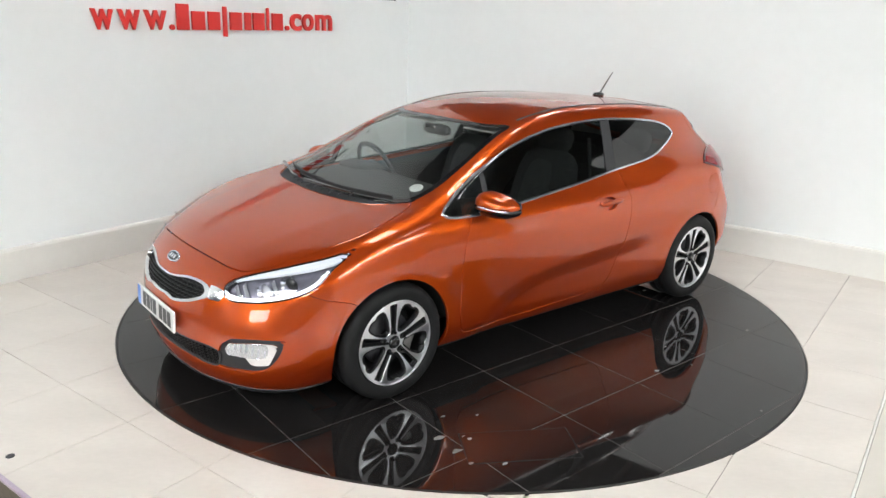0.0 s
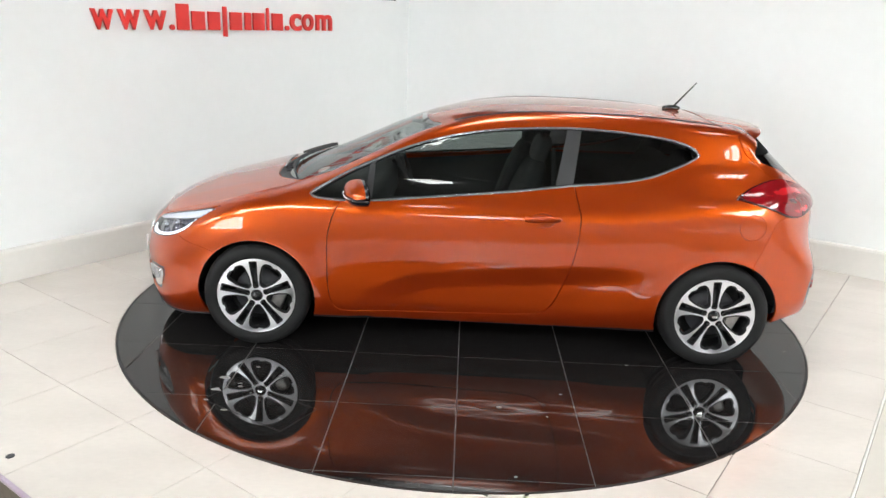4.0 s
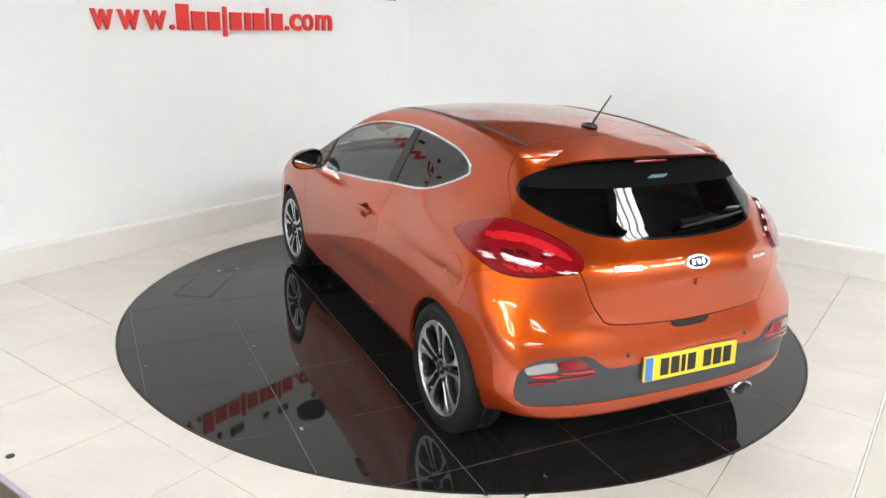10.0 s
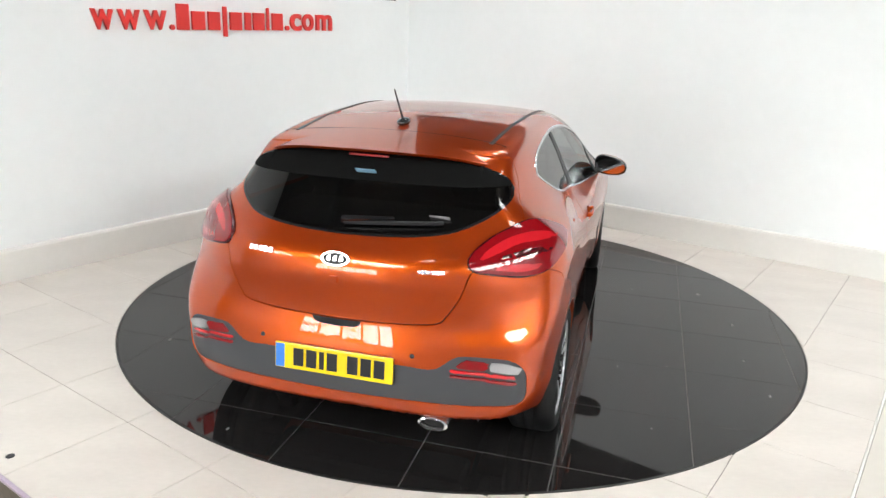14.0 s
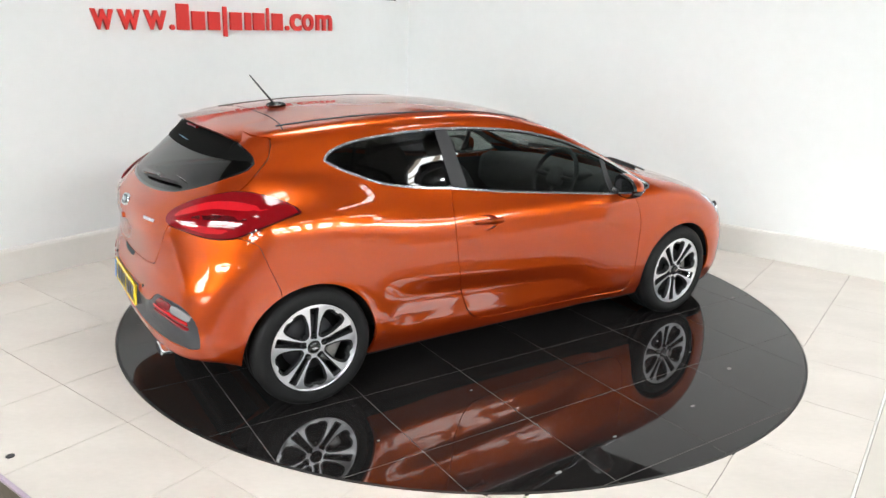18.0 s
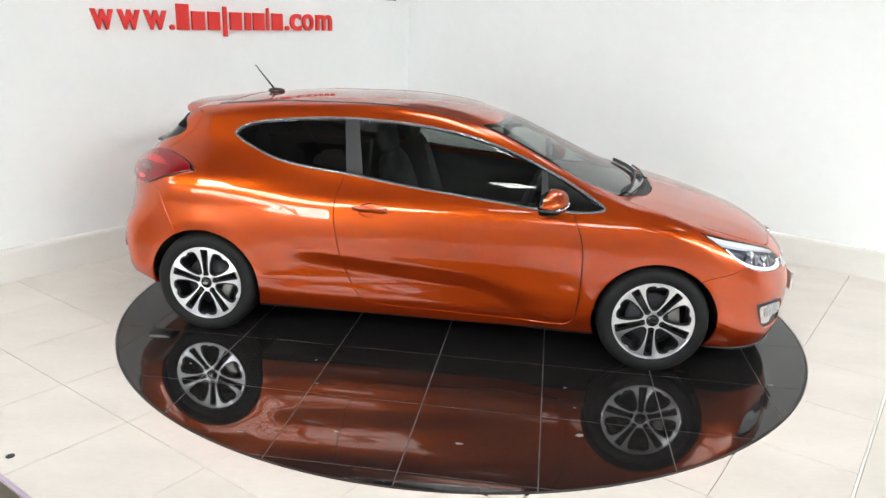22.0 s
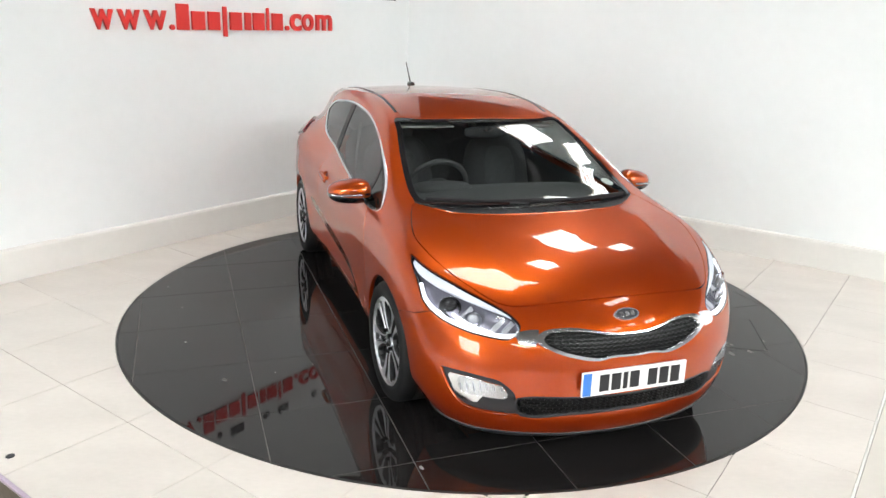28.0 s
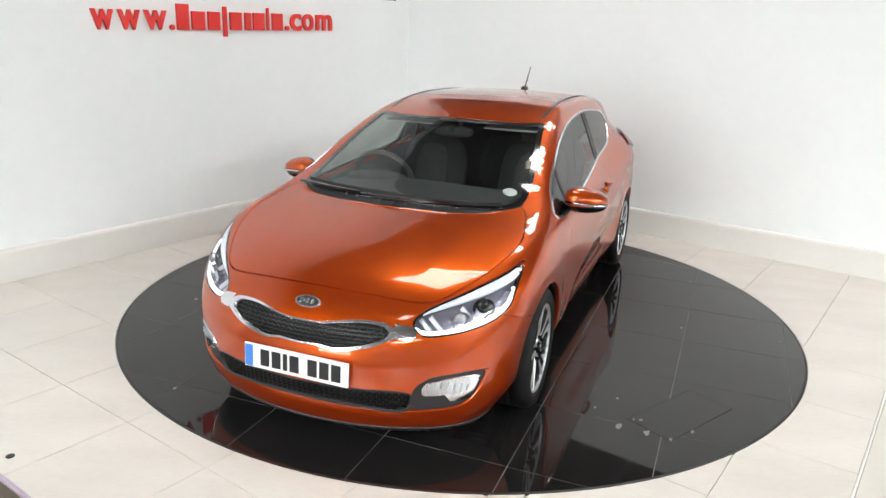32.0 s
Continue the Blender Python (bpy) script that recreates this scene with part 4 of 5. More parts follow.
# doors, fuel flap, bumpers
DOOR = outline([(-0.45, 1.10), (-0.498, 0.924), (-0.512, 0.85), (-0.503, 0.704), (-0.47, 0.534), (-0.432, 0.421), (-0.383, 0.32), (-0.31, 0.268), (0.077, 0.248), (0.78, 0.234),
                (0.858, 0.252), (0.896, 0.34), (0.905, 0.592), (0.893, 0.736), (0.835, 0.883), (0.72, 1.0)], n=8, sharp=(0, 15))
for sgn, hand in ((1, "left"), (-1, "right")):
    half = lambda x, y, z, s=sgn: 0.2 - s * y
    g, rest = lift_out(rest, field(rest, "side", DOOR, half), GAP)
    dish, g = lift_out(g, np.maximum(np.hypot((g[0][:, 0] + 0.300) / 0.074, (g[0][:, 2] - 0.832) / 0.040) - 1, half(*g[0].T)) * 0.036)
    doors[sgn] = shell("door", g, PAINT, car, 0.02)
    shell("handle_dish", dish, PAINT, doors[sgn], 0, -0.026)
f = np.maximum(np.hypot(rest[0][:, 0] + 1.452, rest[0][:, 2] - 0.843) - 0.072, 0.2 - rest[0][:, 1])
g, rest = lift_out(rest, f, 0.0014)
shell("fuel_flap", g, PAINT, car, 0.01)
LIP = np.array([(1.42, 0.0), (1.42, 0.135), (1.75, 0.143), (2.05, 0.148), (2.4, 0.148), (2.4, 0.0)])
g, rest = lift_out(rest, field(rest, "side", LIP))
shell("front_lip", g, BLACK_PLASTIC, car, 0.01, 0.006, "black plastic lip under the front bumper")
BUMPER_F = np.array([(1.40, -0.1), (1.52, 0.545), (1.60, 0.585), (1.72, 0.615), (1.80, 0.65), (1.90, 0.72), (1.95, 0.80), (2.5, 0.80), (2.5, -0.1)])
g, rest = lift_out(rest, field(rest, "side", BUMPER_F), GAP * 0.6)
shell("front_bumper", g, PAINT, car, 0.015)
BUMPER_R = np.array([(-1.40, -0.1), (-1.49, 0.64), (-1.535, 0.75), (-1.58, 0.87), (-1.75, 0.93), (-2.5, 0.93), (-2.5, -0.1)])
g, rest = lift_out(rest, field(rest, "side", BUMPER_R), GAP * 0.6)
shell("rear_bumper", g, PAINT, car, 0.015)
pan, rest = cut(rest, np.maximum(rest[0][:, 2] - 0.212, rest[1][:, 2] + 0.6))
shell("underbody", pan, DARK, car, 0)
roof, rest = cut(rest, np.maximum(np.maximum(np.abs(rest[0][:, 1]) - 0.5 + 0.03 * rest[0][:, 0], 1.2 - rest[0][:, 2]), -1.34 - rest[0][:, 0]))
shell("roof_panel", roof, PAINT, car, 0.006)
shell("body_shell", rest, PAINT, car, 0.02)

# lining of the cabin: pillars and headliner inside, dark trim below the waist
lining = body_mesh()
for sgn in (1, -1):
    lining = cut(lining, field(lining, "side", SIDE_GLASS, lambda x, y, z, s=sgn: 0.2 - s * y))[1]
lining = cut(lining, field(lining, "top", WINDSCREEN, above))[1]
lining = cut(lining, field(lining, "corner_r", REAR_GLASS, lambda x, y, z: np.maximum(x + 1.3, z - 1.30)))[1]
lining = cut(lining, np.abs(lining[0][:, 0] + 0.3) - 1.55)[0]
top_lining, low_lining = cut(lining, 1.0 - lining[0][:, 2])
shell("headlining", top_lining, HEADLINER, car, 0, -0.028, "grey headlining")
low_lining = cut(low_lining, 0.25 - low_lining[0][:, 2])[0]
low_lining = cut(low_lining, np.minimum.reduce([np.hypot(low_lining[0][:, 0] - h, low_lining[0][:, 2] - HUB_Z) - 0.36 for h in (HUB_X, -HUB_X)]))[1]
shell("cabin_trim", low_lining, CABIN, car, 0, -0.05, "dark door and side trim")

# spoiler over the rear window
def spoiler():
    n, k = 41, 13
    v = []
    gx, gy = np.meshgrid(np.linspace(-1.5, -1.30, 21), np.linspace(-0.56, 0.56, n))
    lid = on_top(gx.ravel(), gy.ravel())[:, 2].reshape(n, 21)
    for i in range(n):
        y = -0.56 + 1.12 * i / (n - 1)
        e = abs(y) / 0.56
        te = -1.642 + 0.095 * e ** 2.4 + 0.12 * e ** 10
        for j in range(k):
            s = j / (k - 1)
            x = -1.30 + (te + 1.30) * s
            a = float(np.interp(x, gx[0], lid[i]))
            ztop = float(TOP(x)) - 0.09 * y * y - 0.075 * e ** 6
            z = min(ztop, a) if x > -1.42 else ztop
            v.append((x, y, z + 0.0025 + 0.004 * s))
    low = []
    for i in range(n):
        for j in range(k):
            x, y, z = v[i * k + j]
            s = j / (k - 1)
            low.append((x + 0.01 * s, y * 0.992, z - 0.012 - 0.030 * (1 - s) ** 0.6 * min(1, s * 6)))
    m = n * k
    fs = []
    for i in range(n - 1):
        for j in range(k - 1):
            a = i * k + j
            fs.append((a, a + 1, a + k + 1, a + k))
            fs.append((m + a, m + a + k, m + a + k + 1, m + a + 1))
    for i in range(n - 1):
        a, b = i * k + k - 1, (i + 1) * k + k - 1
        fs.append((a, m + a, m + b, b))
        a, b = i * k, (i + 1) * k
        fs.append((a, b, m + b, m + a))
    for i in (0, n - 1):
        for j in range(k - 1):
            a = i * k + j
            fs.append((a, a + 1, m + a + 1, m + a) if i else (a, m + a, m + a + 1, a + 1))
    me = bpy.data.meshes.new("spoiler")
    me.from_pydata(v + low, [], fs)
    bm = bmesh.new()
    bm.from_mesh(me)
    bmesh.ops.recalc_face_normals(bm, faces=bm.faces)
    sharp = [ed for ed in bm.edges if len(ed.link_faces) == 2 and ed.calc_face_angle() > 0.7]
    for ed in sharp:
        ed.smooth = False
    bm.to_mesh(me)
    bm.free()
    me.materials.append(PAINT)
    me.shade_smooth()
    ob = new("spoiler", me)
    ob.parent = car
    ob["label"] = "orange roof spoiler over the rear window"
    return ob


spoiler_ob = spoiler()
# gloss black fins close the spoiler's ends down to the glass, and a dark seam parts it from the roof
for sgn in (1, -1):
    vs, fs = [], []
    for i in range(9):
        t = i / 8
        x, y = -1.40 - 0.150 * t, 0.515 - 0.035 * t
        low = on_rear(y + 0.012, 1.275 - 0.085 * t)[0]
        for px, py, pz in ((x, y, float(TOP(x)) - 0.09 * y * y - 0.075 * (y / 0.56) ** 6 - 0.006), (low[0] + 0.01, low[1], low[2])):
            vs += [(px, sgn * (py - 0.006), pz), (px, sgn * (py + 0.006), pz)]
    for i in range(8):
        a, b = 4 * i, 4 * i + 4
        fs += [(a, b, b + 1, a + 1), (a + 2, a + 3, b + 3, b + 2), (a, a + 2, b + 2, b), (a + 1, b + 1, b + 3, a + 3)]
    fs += [(0, 1, 3, 2), (32, 34, 35, 33)]
    link_mesh("spoiler_fin", vs, fs, FLAT_BLACK, spoiler_ob)["label"] = "flat black end fin"
p, n = surf([(-1.292 - 0.03 * (y / 0.5) ** 4, y) for y in np.linspace(-0.54, 0.54, 40)], on_top)
sweep("spoiler_seam", p, n, 0.006, 0.0012, DARK, spoiler_ob)
part("brake_light", box((-1.626, -0.09, 1.298), (-1.612, 0.09, 1.308), None, 0.002), RED_LENS, spoiler_ob, "slim red high brake light")


# ---- wheels ----
def revolve(profile, n=72):
    """A ring about the y axis from (radius, y) pairs."""
    vs, fs = [], []
    k = len(profile)
    for i in range(n):
        a = 2 * math.pi * i / n
        vs += [(r * math.cos(a), y, r * math.sin(a)) for r, y in profile]
    for i in range(n):
        j = (i + 1) % n
        for q in range(k - 1):
            fs.append((i * k + q, i * k + q + 1, j * k + q + 1, j * k + q))
    return vs, fs


def ring_part(name, profile, mat, parent, label="", smooth=True, n=72):
    vs, fs = revolve(profile, n)
    ob = link_mesh(name, vs, fs, mat, parent, smooth)
    bm = bmesh.new()
    bm.from_mesh(ob.data)
    bmesh.ops.recalc_face_normals(bm, faces=bm.faces)
    bm.to_mesh(ob.data)
    bm.free()
    if label:
        ob["label"] = label
    return ob


RIM_R = 0.2215


def face_mesh():
    """The wheel's outer face, pierced between and within its five double spokes: y is out."""
    nr, na = 30, 240
    r, a = np.meshgrid(np.linspace(0.022, RIM_R, nr), np.linspace(0, 2 * np.pi, na, endpoint=False), indexing="ij")
    y = -0.012 * (1 - (r / RIM_R) ** 2) - 0.004 * np.exp(-((r - 0.055) / 0.02) ** 2)
    v = np.stack([r * np.cos(a), y, r * np.sin(a)], -1).reshape(-1, 3)
    i, j = np.meshgrid(np.arange(nr - 1), np.arange(na), indexing="ij")
    p, q = i * na + j, i * na + (j + 1) % na
    t = np.concatenate([np.stack([p, p + na, q], -1).reshape(-1, 3), np.stack([q, p + na, q + na], -1).reshape(-1, 3)])
    crown = 0.15 * np.sin(5 * (a - math.pi / 2)) * (r / RIM_R)
    lean = -0.22 * (r / RIM_R) ** 2 + 0.10
    n = np.stack([crown * -np.sin(a) - lean * np.cos(a), np.ones_like(a), crown * np.cos(a) - lean * np.sin(a)], -1).reshape(-1, 3)
    n /= np.linalg.norm(n, axis=1, keepdims=True)
    fn = np.cross(v[t[0, 1]] - v[t[0, 0]], v[t[0, 2]] - v[t[0, 0]])
    if fn[1] < 0:
        t = t[:, ::-1]
    return v, n, t


def build_wheel():
    wheel = new("wheel")
    ring_part("tyre", [(RIM_R + 0.002, -0.016), (RIM_R + 0.006, 0.003), (0.240, 0.009), (0.258, 0.012), (0.276, 0.011), (0.291, 0.004), (0.301, -0.008), (0.306, -0.022), (TYRE_R, -0.040),
                       (TYRE_R, -0.075), (TYRE_R - 0.006, -0.076), (TYRE_R - 0.006, -0.082), (TYRE_R, -0.083), (TYRE_R, -0.120), (TYRE_R - 0.006, -0.121), (TYRE_R - 0.006, -0.127), (TYRE_R, -0.128),
                       (TYRE_R, -0.165), (0.306, -0.185), (0.285, -0.205), (0.24, -0.205), (RIM_R, -0.195)], RUBBER, wheel, "black low-profile tyre", n=96)
    ring_part("rim_lip", [(RIM_R - 0.004, -0.03), (RIM_R - 0.002, 0.001), (RIM_R + 0.004, 0.003), (RIM_R + 0.006, -0.004), (RIM_R + 0.004, -0.02)], ALLOY, wheel, "machined rim lip", n=96)
    ring_part("rim_slope", [(RIM_R - 0.010, -0.006), (RIM_R - 0.022, -0.030)], LAMP_SILVER, wheel, "bright inner slope of the rim")
    ring_part("rim_barrel", [(RIM_R - 0.022, -0.030), (0.196, -0.10), (0.212, -0.19)], DARK_ALLOY, wheel, "dark rim barrel")
    face = face_mesh()
    big = outline(both([(0.0614, 0), (0.0653, 0.0137), (0.0864, 0.0273), (0.1152, 0.0429), (0.1440, 0.0526), (0.1709, 0.0585), (0.1910, 0.0536), (0.2016, 0.0331), (0.2026, 0.0156), (0.1968, 0.0117), (0.1968, 0)], 1), n=8)
    slot = outline(both([(0.0455, 0), (0.0470, 0.0097), (0.0538, 0.0141), (0.0691, 0.0122), (0.0960, 0.0132), (0.1440, 0.0161), (0.1968, 0.0195), (0.2054, 0.0195), (0.2064, 0)], 1), n=6)
    backs = face
    for k in range(5):
        for base, poly in ((90, slot), (126, big)):
            a = radians(base + 72 * k)
            v = face[0]
            q = np.stack([v[:, 0] * math.cos(a) + v[:, 2] * math.sin(a), -v[:, 0] * math.sin(a) + v[:, 2] * math.cos(a)], -1)
            face = cut(face, inside_of(poly, q) - 0.0045)[1]
            v = backs[0]
            q = np.stack([v[:, 0] * math.cos(a) + v[:, 2] * math.sin(a), -v[:, 0] * math.sin(a) + v[:, 2] * math.cos(a)], -1)
            backs = cut(backs, inside_of(poly, q) + (0.005 if poly is big else 0.002))[1]
    hub, face = cut(face, np.hypot(face[0][:, 0], face[0][:, 2]) - 0.035)
    shell("spokes", face, ALLOY, wheel, 0.004, 0.0, "machined silver double spokes")
    shell("spoke_backing", backs, DARK_ALLOY, wheel, 0.030, -0.004, "dark painted spoke sides")
    ring_part("hub_cap", [(0.0005, 0.001), (0.024, 0.0), (0.029, -0.004), (0.030, -0.02)], GLOSS_BLACK, wheel, "black hub cap", n=40)
    bm = bmesh.new()
    for k in range(3):
        add_box(bm, (-0.014 + 0.010 * k, 0.0005, -0.006), (-0.008 + 0.010 * k, 0.003, 0.006))
    part("cap_mark", bm, CHROME, wheel, "plain silver bars on the cap")
    ring_part("hub_face", [(0.028, -0.020), (0.066, -0.018), (0.074, -0.034)], DARK_ALLOY, wheel, n=40)
    for k in range(5):
        a = radians(90 + 72 * k)
        bm = bmesh.new()
        bmesh.ops.create_cone(bm, cap_ends=True, segments=6, radius1=0.0105, radius2=0.0090, depth=0.020,
                              matrix=Matrix.Translation((0.057 * math.cos(a), -0.006, 0.057 * math.sin(a))) @ Matrix.Rotation(radians(-90), 4, "X"))
        part("wheel_bolt", bm, GLOSS_BLACK, wheel)
    ring_part("brake_disc", [(0.05, -0.075), (0.140, -0.075), (0.142, -0.095)], DARK_STEEL, wheel, "bare steel brake disc")
    bm = box((0.085, -0.115, -0.06), (0.155, -0.045, 0.06), Matrix.Rotation(radians(155), 4, "Y"), 0.012)
    part("brake_caliper", bm, STEEL, wheel, "grey brake caliper")
    ring_part("wheel_back", [(0.0, -0.13), (0.19, -0.13)], DARK, wheel, n=40)
    wheel.parent = car
    return wheel


wheel_one = build_wheel()
first = True
for hx, s, spin, toe in ((1.322, 1, 4, 2), (-1.318, 1, 2, 0), (1.322, -1, 34, 2), (-1.318, -1, 0, 0)):
    m = pose(hx, s * FACE_Y, 0.3085, 0, 0, toe + (0 if s > 0 else 180)) @ Matrix.Rotation(radians(spin), 4, "Y")
    if first:
        wheel_one.matrix_local = m
        first = False
    else:
        copy_thing(wheel_one, m)

# wheel wells
for hx in (HUB_X, -HUB_X):
    for s in (1, -1):
        vs, fs = [], []
        n = 28
        for i in range(n + 1):
            a = radians(8 + 164 * i / n)
            for y in (0.52, 0.845):
                vs.append((hx + 0.356 * math.cos(a), s * y, HUB_Z + 0.356 * math.sin(a)))
        for i in range(n):
            fs.append((2 * i, 2 * i + 1, 2 * i + 3, 2 * i + 2))
        fs.append(tuple(2 * i for i in range(n + 1)))
        link_mesh("wheel_arch_liner", vs, fs, DARK, car)["label"] = "black wheel arch liner"
part("subframe", box((-1.7, -0.5, 0.17), (1.8, 0.5, 0.30), None, 0.03), DARK, car)
for hx in (HUB_X, -HUB_X):
    tube("axle", [(hx, -0.75, HUB_Z), (hx, 0, HUB_Z), (hx, 0.75, HUB_Z)], 0.04, DARK, car)

# ---- mirrors, handles, antenna, wipers ----
for s in (1, -1):
    mirror = new("door_mirror")
    mirror.parent = car
    mirror["label"] = "orange door mirror with a black lower half"
    bm = bmesh.new()
    bmesh.ops.create_uvsphere(bm, u_segments=32, v_segments=20, radius=1.0)
    for v in bm.verts:
        k = (abs(v.co.x) ** 2.5 + abs(v.co.y) ** 2.8 + abs(v.co.z) ** 2.5) ** (-1 / 2.6)
        x, y, z = v.co.x * k, v.co.y * k, v.co.z * k
        x = max(x, -0.35)
        v.co = Vector((0.705 + 0.092 * x - 0.03 * y, s * (0.918 + 0.113 * y), 0.952 + 0.066 * z * (1 - 0.18 * y) - 0.008 * y))
    low = bm.copy()
    for b, keep in ((bm, 1), (low, -1)):
        bmesh.ops.bisect_plane(b, geom=b.verts[:] + b.edges[:] + b.faces[:], plane_co=(0.70, 0, 0.946), plane_no=(0.12, 0, keep), clear_inner=True)
    rim = bm.copy()
    bmesh.ops.bisect_plane(rim, geom=rim.verts[:] + rim.edges[:] + rim.faces[:], plane_co=(0.697, s * 0.918, 0), plane_no=(-1, s * -0.3, 0), clear_inner=True)
    bmesh.ops.bisect_plane(bm, geom=bm.verts[:] + bm.edges[:] + bm.faces[:], plane_co=(0.697, s * 0.918, 0), plane_no=(1, s * 0.3, 0), clear_inner=True)
    part("mirror_rim", rim, GLOSS_BLACK, mirror, "black rim round the mirror glass", smooth=True)
    part("mirror_cap", bm, PAINT, mirror, "orange painted mirror cap", smooth=True)
    part("mirror_base", low, GLOSS_BLACK, mirror, "gloss black lower housing", smooth=True)
    tube("indicator", [(0.709 + 0.092 * (1 - abs(q) ** 2.8) ** 0.38 - 0.03 * q, s * (0.918 + 0.113 * q), 0.947 - 0.008 * q) for q in np.linspace(-0.45, 0.9, 16)], 0.0048, SATIN_SILVER, mirror, "slim clear indicator strip")
    vs = [(0.669 - 0.030 * math.cos(a), s * (0.918 + 0.100 * math.cos(a)), 0.950 + 0.053 * math.sin(a)) for a in np.linspace(0, 2 * math.pi, 28, endpoint=False)]
    link_mesh("mirror_glass", vs, [tuple(range(28)) if s < 0 else tuple(range(28))[::-1]], CHROME, mirror)["label"] = "mirror glass"
    blob("mirror_foot", (0.715, s * 0.815, 0.915), (0.10, 0.085, 0.035), GLOSS_BLACK, mirror, "black mirror foot")

    handle = new("door_handle")
    handle.parent = doors[s]
    handle["label"] = "orange pull handle over a shallow dish"
    p, n = surf([(-0.300, 0.842)], on_side)
    tilt = Matrix.Rotation(-s * radians(14), 4, "X") @ Matrix.Rotation(radians(4), 4, "Y")
    blob("grip", (-0.300, s * (p[0][1] + 0.022), 0.842), (0.205, 0.020, 0.034), PAINT, handle, power=2.6, m=tilt)
    for dx in (-0.085, 0.085):
        blob("grip_foot", (-0.300 + dx, s * (p[0][1] + 0.010), 0.842), (0.032, 0.030, 0.026), PAINT, handle, power=2.4)

    # roof channel strips
    p, n = surf([(x, 0.512 - 0.028 * max(0, -x) ** 1.2) for x in np.linspace(0.21, -1.34, 40)], on_top)
    p[:, 1] *= s
    n[:, 1] *= s
    sweep("roof_strip", p, n, 0.020, 0.003, BLACK_PLASTIC, car, "black roof channel strip")

antenna = new("roof_antenna")
antenna.parent = car
antenna["label"] = "black whip antenna on the roof's rear edge"
blob("antenna_base", (-1.160, 0, 1.396), (0.115, 0.055, 0.040), GLOSS_BLACK, antenna, "black plastic foot", power=2.2)
ts = np.linspace(0, 1, 24)
tube("mast", [(-1.175 - 0.128 * t, 0, 1.408 + 0.150 * t) for t in ts], [0.0062 - 0.003 * t for t in ts], BLACK_PLASTIC, antenna, "thin black mast")

# wipers lie across the foot of the windscreen
for y0, y1, x0, x1 in ((0.56, -0.06, 1.135, 1.235), (0.02, -0.60, 1.225, 1.095)):
    wiper = new("wiper")
    wiper.parent = car
    wiper["label"] = "black wiper resting at the windscreen's foot"
    tt = np.linspace(0, 1, 18)
    p, n = surf([(x0 + (x1 - x0) * t + 0.035 * math.sin(math.pi * t), y0 + (y1 - y0) * t) for t in tt], on_top)
    sweep("blade", p + n * 0.006, n, 0.012, 0.022, BLACK_PLASTIC, wiper, taper=lambda t: 0.5 + 0.5 * math.sin(math.pi * t) ** 0.4)
    p, n = surf([(x0 + (x1 - x0) * t + 0.05 + 0.030 * math.sin(math.pi * t), y0 + (y1 - y0) * t) for t in np.linspace(0.35, 1.06, 14)], on_top)
    sweep("arm", p + n * 0.022, n, 0.020, 0.012, GLOSS_BLACK, wiper, taper=lambda t: 0.55 + 0.6 * t)
# cowl ribs
for k in range(9):
    y = -0.30 + 0.075 * k
    p, n = surf([(1.262 - 0.55 * y * y, y), (1.300 - 0.45 * y * y, y + 0.012)], on_top)
    sweep("cowl_rib", p - n * 0.006, n, 0.006, 0.006, GREY_PLASTIC, car)
rear_wiper = new("rear_wiper")
rear_wiper.parent = car
rear_wiper["label"] = "black rear wiper on the tailgate glass"
p, n = surf([(-0.39 + 0.40 * t, 1.076 - 0.020 * t) for t in np.linspace(0, 1, 14)], on_rear)
sweep("blade", p + n * 0.008, n, 0.014, 0.016, BLACK_PLASTIC, rear_wiper, taper=lambda t: 0.6 + 0.4 * t)
p, n = surf([(-0.20 + 0.22 * t, 1.074 - 0.012 * t) for t in np.linspace(0, 1, 10)], on_rear)
sweep("arm", p + n * 0.020, n, 0.030, 0.014, GLOSS_BLACK, rear_wiper, taper=lambda t: 0.5 + 0.6 * t)

# ---- badges, plates, exhaust, sensors ----
def oval(name, y, z, w, h, fn, sign, parent):
    """An oval emblem as plain shapes: chrome ring, dark field, silver bars."""
    c, n = surf([(y, z)], fn)
    q = Vector(n[0]).to_track_quat("Z", "Y").to_matrix().to_4x4()
    up = (q.inverted() @ Vector((0, 0, 1)))
    m = Matrix.Translation(c[0] + n[0] * 0.001) @ q @ Matrix.Rotation(math.atan2(up.y, up.x) - math.pi / 2, 4, "Z")
    bm = bmesh.new()
    bmesh.ops.create_cone(bm, cap_ends=True, segments=48, radius1=1, radius2=0.92, depth=0.012, matrix=m @ Matrix.Diagonal((w / 2, h / 2, 1, 1)))
    badge = part(name, bm, SATIN_SILVER, parent, "oval chrome emblem with a dark centre")
    bm = bmesh.new()
    bmesh.ops.create_cone(bm, cap_ends=True, segments=48, radius1=1, radius2=1, depth=0.004, matrix=m @ Matrix.Translation((0, 0, 0.0055)) @ Matrix.Diagonal((w / 2 * 0.80, h / 2 * 0.74, 1, 1)))
    part("emblem_field", bm, BLACK_PLASTIC, badge)
    for k in (-1, 0, 1):
        bm = box((k * w * 0.2 - w * 0.06, -h * 0.17, 0.006), (k * w * 0.2 + w * 0.06, h * 0.17, 0.0095), m, 0.001)
        part("emblem_bar", bm, SATIN_SILVER, badge)


oval("front_emblem", 0.0, 0.672, 0.132, 0.062, on_front, 1, car)
oval("rear_emblem", 0.003, 0.940, 0.132, 0.064, on_rear, -1, tailgate)


